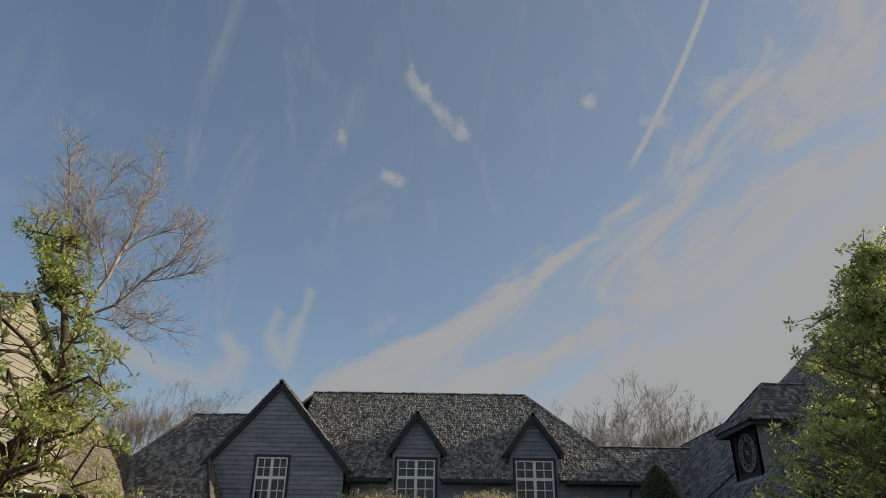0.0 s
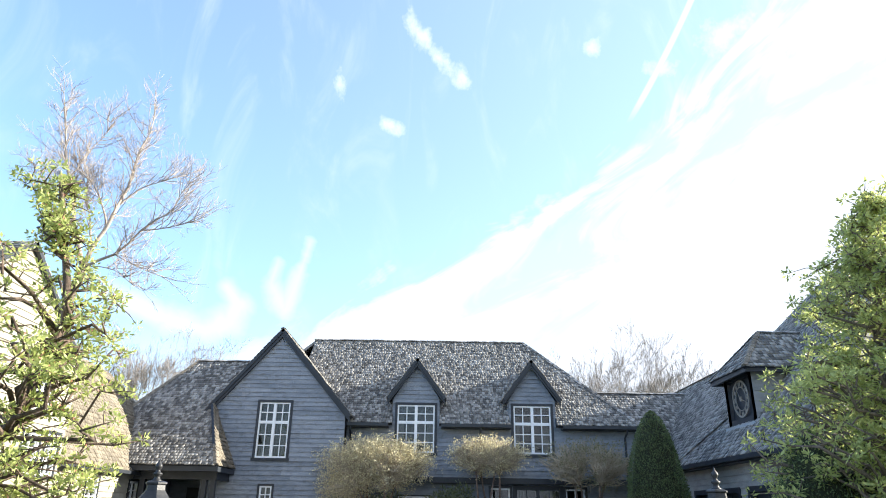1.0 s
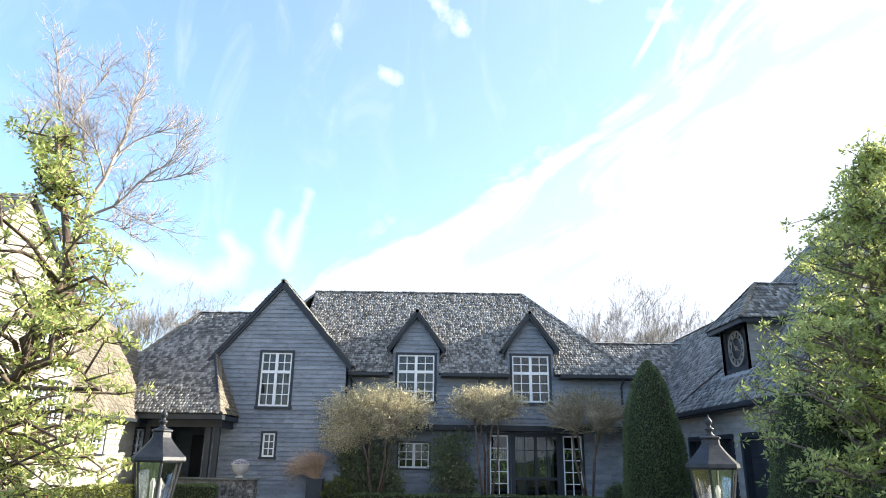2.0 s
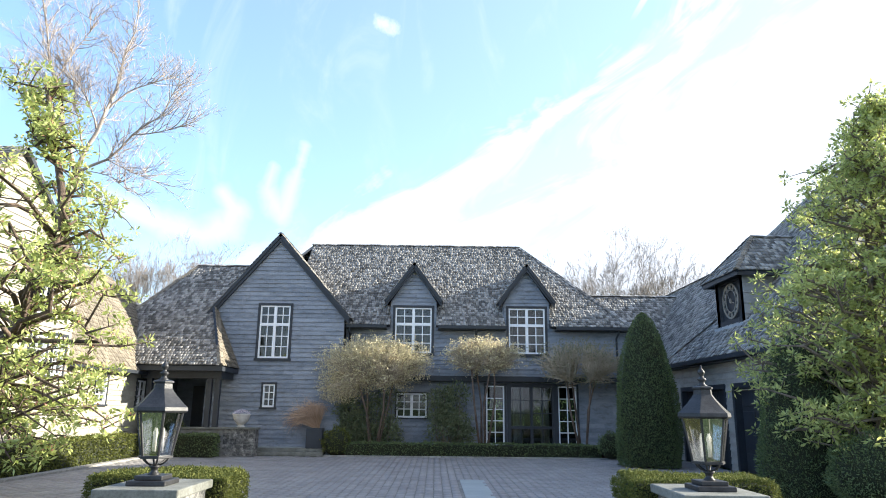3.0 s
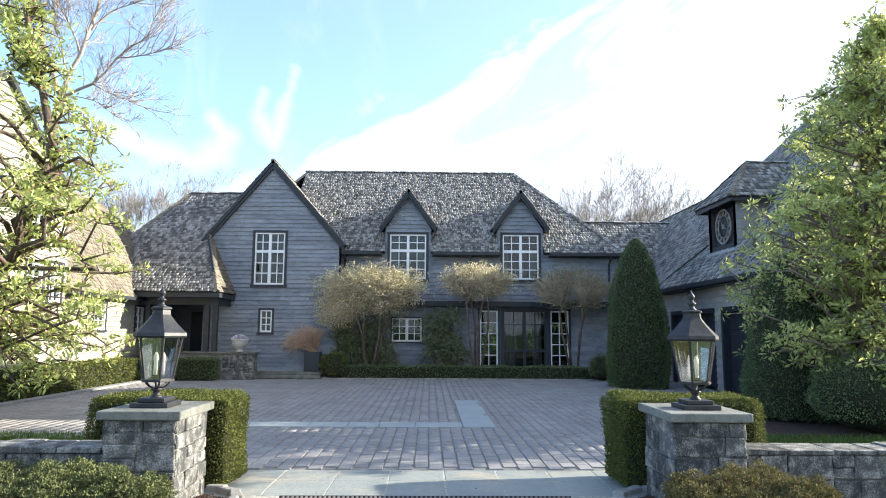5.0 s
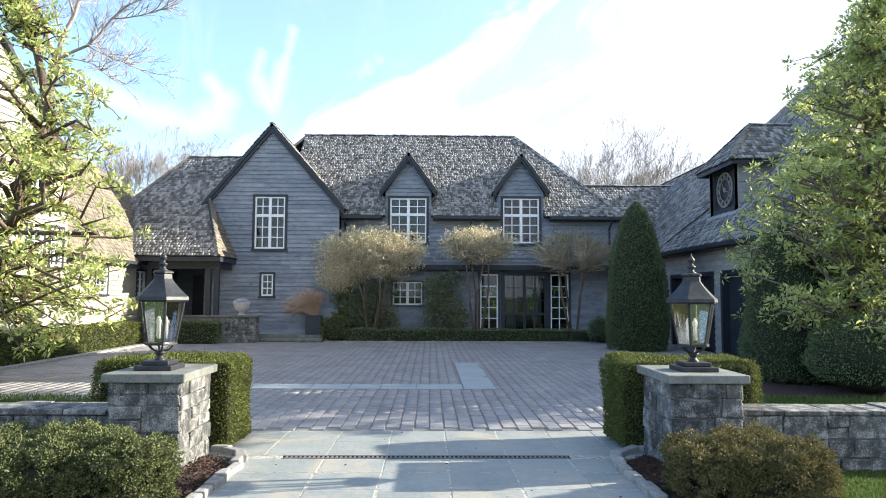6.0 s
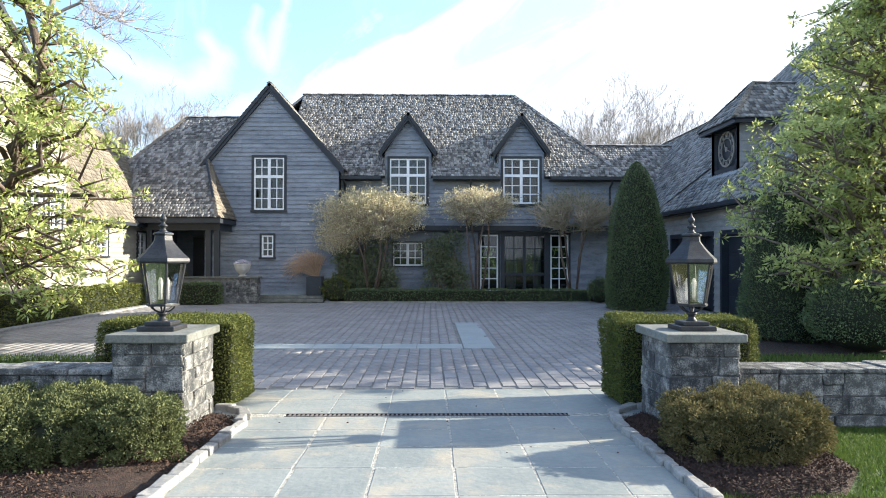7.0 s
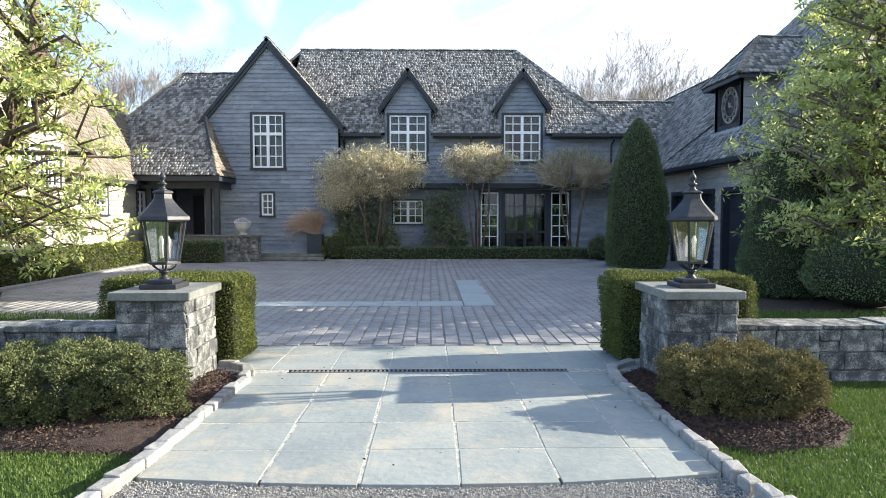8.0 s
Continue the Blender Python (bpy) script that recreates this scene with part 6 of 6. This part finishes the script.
# small pruned trees before the house
def umbrella(name, x, y, centre_z, radii, material, label, seed, buds=7000, lobe=None):
    rng = np.random.default_rng(seed)
    t = thing(name, (x, y, 0.1), label, "tree", "pruned small trees before the house")
    twigs = Geo()
    stems = Geo()
    ends = []
    for k in range(4):
        a = 2 * math.pi * k / 4 + 0.5
        foot = Vector((x + 0.12 * math.cos(a), y + 0.08 * math.sin(a), 0.1))
        crotch = Vector((x + radii[0] * 0.35 * math.cos(a), y + radii[1] * 0.35 * math.sin(a), centre_z - radii[2] * 0.7))
        midp = foot.lerp(crotch, 0.55) + Vector((rng.normal(0, 0.08), rng.normal(0, 0.08), 0.1))
        stems.tube([foot, midp, crotch], [0.045, 0.036, 0.028], 7)
        ends.append(crotch)
    finish("trunk", stems, M_LIMB, t, smooth=True)
    for k in range(420):
        d = rng.normal(0, 1, 3)
        d /= np.linalg.norm(d)
        d[2] = abs(d[2]) if rng.random() < 0.5 else d[2]
        q = rng.uniform(0.75, 1.03)
        end = Vector((x + d[0] * radii[0] * q, y + d[1] * radii[1] * q, centre_z + d[2] * radii[2] * q))
        s = min(ends, key=lambda c: (c - end).length)
        b = s.lerp(end, 0.5) + Vector((rng.normal(0, 0.12), rng.normal(0, 0.1), rng.normal(0.05, 0.08)))
        big = k % 12 == 0
        twigs.tube([s, b, end], [0.03 if big else 0.016, 0.022 if big else 0.013, 0.008], 4 if big else 3)
        for r_ in range(2):
            e2 = b + Vector((rng.normal(0, 0.22), rng.normal(0, 0.18), rng.normal(0.08, 0.14)))
            twigs.tube([b, e2], [0.01, 0.006], 3)
    d = rng.normal(0, 1, (buds, 3))
    d /= np.linalg.norm(d, axis=1, keepdims=True)
    d[:, 2] = np.where(rng.uniform(0, 1, buds) < 0.35, np.abs(d[:, 2]), d[:, 2])
    k = rng.uniform(0.5, 1.04, (buds, 1)) * (1 + 0.2 * np.sin(d[:, :1] * 11 + seed) * np.sin(d[:, 1:2] * 9 + d[:, 2:] * 7) + 0.08 * np.sin(d[:, :1] * 23 + d[:, 2:] * 17))
    pts = np.array((x, y, centre_z)) + d * np.array(radii) * k
    pts = np.repeat(pts[::6], 6, axis=0)[:buds] + rng.normal(0, 0.045, (buds, 3))
    if lobe:
        # a lower outgrowth to one side: (dx, dz, reach, height, buds)
        d2 = rng.normal(0, 1, (lobe[4], 3))
        d2 /= np.linalg.norm(d2, axis=1, keepdims=True)
        p2 = np.array((x + lobe[0], y, centre_z + lobe[1])) + d2 * np.array((lobe[2], 0.6, lobe[3])) * rng.uniform(0.3, 1.05, (lobe[4], 1))
        pts, d = np.concatenate([pts, p2]), np.concatenate([d, d2])
        for q in p2[::16]:
            foot = ends[2].lerp(Vector(q.tolist()), 0.35)
            twigs.tube([ends[2], foot + Vector((0, 0, 0.1)), q.tolist()], [0.014, 0.01, 0.005], 3)
    finish("branchwork", twigs, M_TWIG_PALE, t)
    finish("bud_cover", leaf_cards(pts, d + (0, 0, 0.4), 0.062, 0.03, rng, 0.8), material, t)
    return t


umbrella("pruned_tree", -2.1, 24.0, 3.1, (1.95, 0.85, 0.93), M_BUD, "small flat-topped tree with yellow buds before the house", 81, 24000, (-1.2, -0.75, 0.9, 0.65, 4200))
umbrella("pruned_tree", 1.7, 24.0, 3.42, (1.35, 0.7, 0.66), M_BUD, "small flat-topped tree with sunlit yellow buds", 82, 9000)
# this tree stands in shade, so its buds get the darkened colour
umbrella("pruned_tree", 5.15, 23.9, 3.2, (1.7, 0.7, 0.85), M_BUD_SHADED, "small flat-topped tree with buds coloured grey-green for shade", 83, 5000)

# rust-red weeping plant in a dark planter
pot = thing("planter", (-4.12, 24.0, 0.24), "dark square planter with rust-red arching twigs", "planter")
finish("box", Geo().box(-4.4, -3.85, 23.75, 24.25, 0.2, 0.9), M_TRIM, pot, bevel=0.02)
g = Geo()
rng = np.random.default_rng(91)
for k in range(300):
    a = radians(rng.uniform(-82, 28))
    l = rng.uniform(0.55, 1.1)
    p0 = Vector((-4.1 + rng.uniform(-0.12, 0.12), 24.0, 0.9))
    p1 = p0 + Vector((math.sin(a) * l * 0.6, rng.normal(0, 0.16), math.cos(a) * l * 0.7 + 0.08))
    p2 = p1 + Vector((math.sin(a) * l * 0.3 - 0.08, rng.normal(0, 0.12), rng.uniform(-0.12, 0.16)))
    p3 = p2 + Vector((math.sin(a) * l * 0.16 - 0.06, rng.normal(0, 0.06), rng.uniform(-0.32, -0.02)))
    g.tube([p0, p1, p2, p3], [0.006, 0.005, 0.004, 0.003], 3)
    for q in (p1, p2):
        e2 = q + Vector((rng.normal(-0.05, 0.14), rng.normal(0, 0.1), rng.normal(0.02, 0.12)))
        g.tube([q, e2], [0.004, 0.002], 3)
finish("twig_spray", g, M_RUST, pot)

# grass blades by the drive
rng = np.random.default_rng(95)
for sgn in (-1, 1):
    m = 115000
    gx = sgn * (1.95 + 3.6 * rng.uniform(0, 1, m))
    gy = 2.9 + 3.5 * rng.uniform(0, 1, m)
    ax = np.abs(gx)
    inb = (gy > 4.6) & (ax < (4.8 if sgn < 0 else 3.3)) & (gy > 4.5 + np.maximum(0, ax - (3.9 if sgn < 0 else 2.9)) * 1.4)
    kb = ax > np.interp(gy, [k[1] for k in KERB], [k[0] for k in KERB]) + 0.13
    okay = ~inb & kb
    pts = np.stack([gx, gy, np.full(m, -0.06)], 1)[okay]
    nor = np.tile((0.0, 0.0, 1.0), (len(pts), 1))
    tagged(finish("grass", leaf_cards(pts, nor, 0.033, 0.006, rng, 0.42, vary=0.5), M_GRASS), "mown spring grass beside the drive", "grass", kind="stuff")
    m = 26000
    pts = np.stack([sgn * (2.95 + 7 * rng.uniform(0, 1, m)), 7.2 + 3.6 * rng.uniform(0, 1, m) ** 0.7, np.full(m, -0.06)], 1)
    pts = pts[~((np.abs(pts[:, 0]) < 3.6) & (pts[:, 1] < 8.0))]
    pts = pts[~((pts[:, 1] > 10.5) & (np.abs(pts[:, 0]) < 5.3))]
    tagged(finish("grass", leaf_cards(pts, np.tile((0.0, 0.0, 1.0), (len(pts), 1)), 0.11, 0.014, rng, 0.5, vary=0.5), M_GRASS), "rough grass strip behind the low wall", "grass", kind="stuff")

# garden seen through the house
hedge("garden_hedge", -6.0, 18.0, 46.0, 48.0, 2.9, 9000, 0.32, "tall loose garden hedge behind the house", "hedge", M_LIME, seed=36, lump=0.25)

# a few dry leaves blown over the slabs
rng = np.random.default_rng(97)
pts = np.stack([rng.uniform(-1.7, 1.7, 22), rng.uniform(4.0, 8.0, 22), np.full(22, 0.006)], 1)
tagged(finish("fallen_leaves", leaf_cards(pts, rng.normal(0, 1, (22, 3)) * (1, 1, 0.1), 0.028, 0.014, rng, 0.1), M_MULCH), "few dry brown leaves scattered on the bluestone", "leaves", kind="stuff")
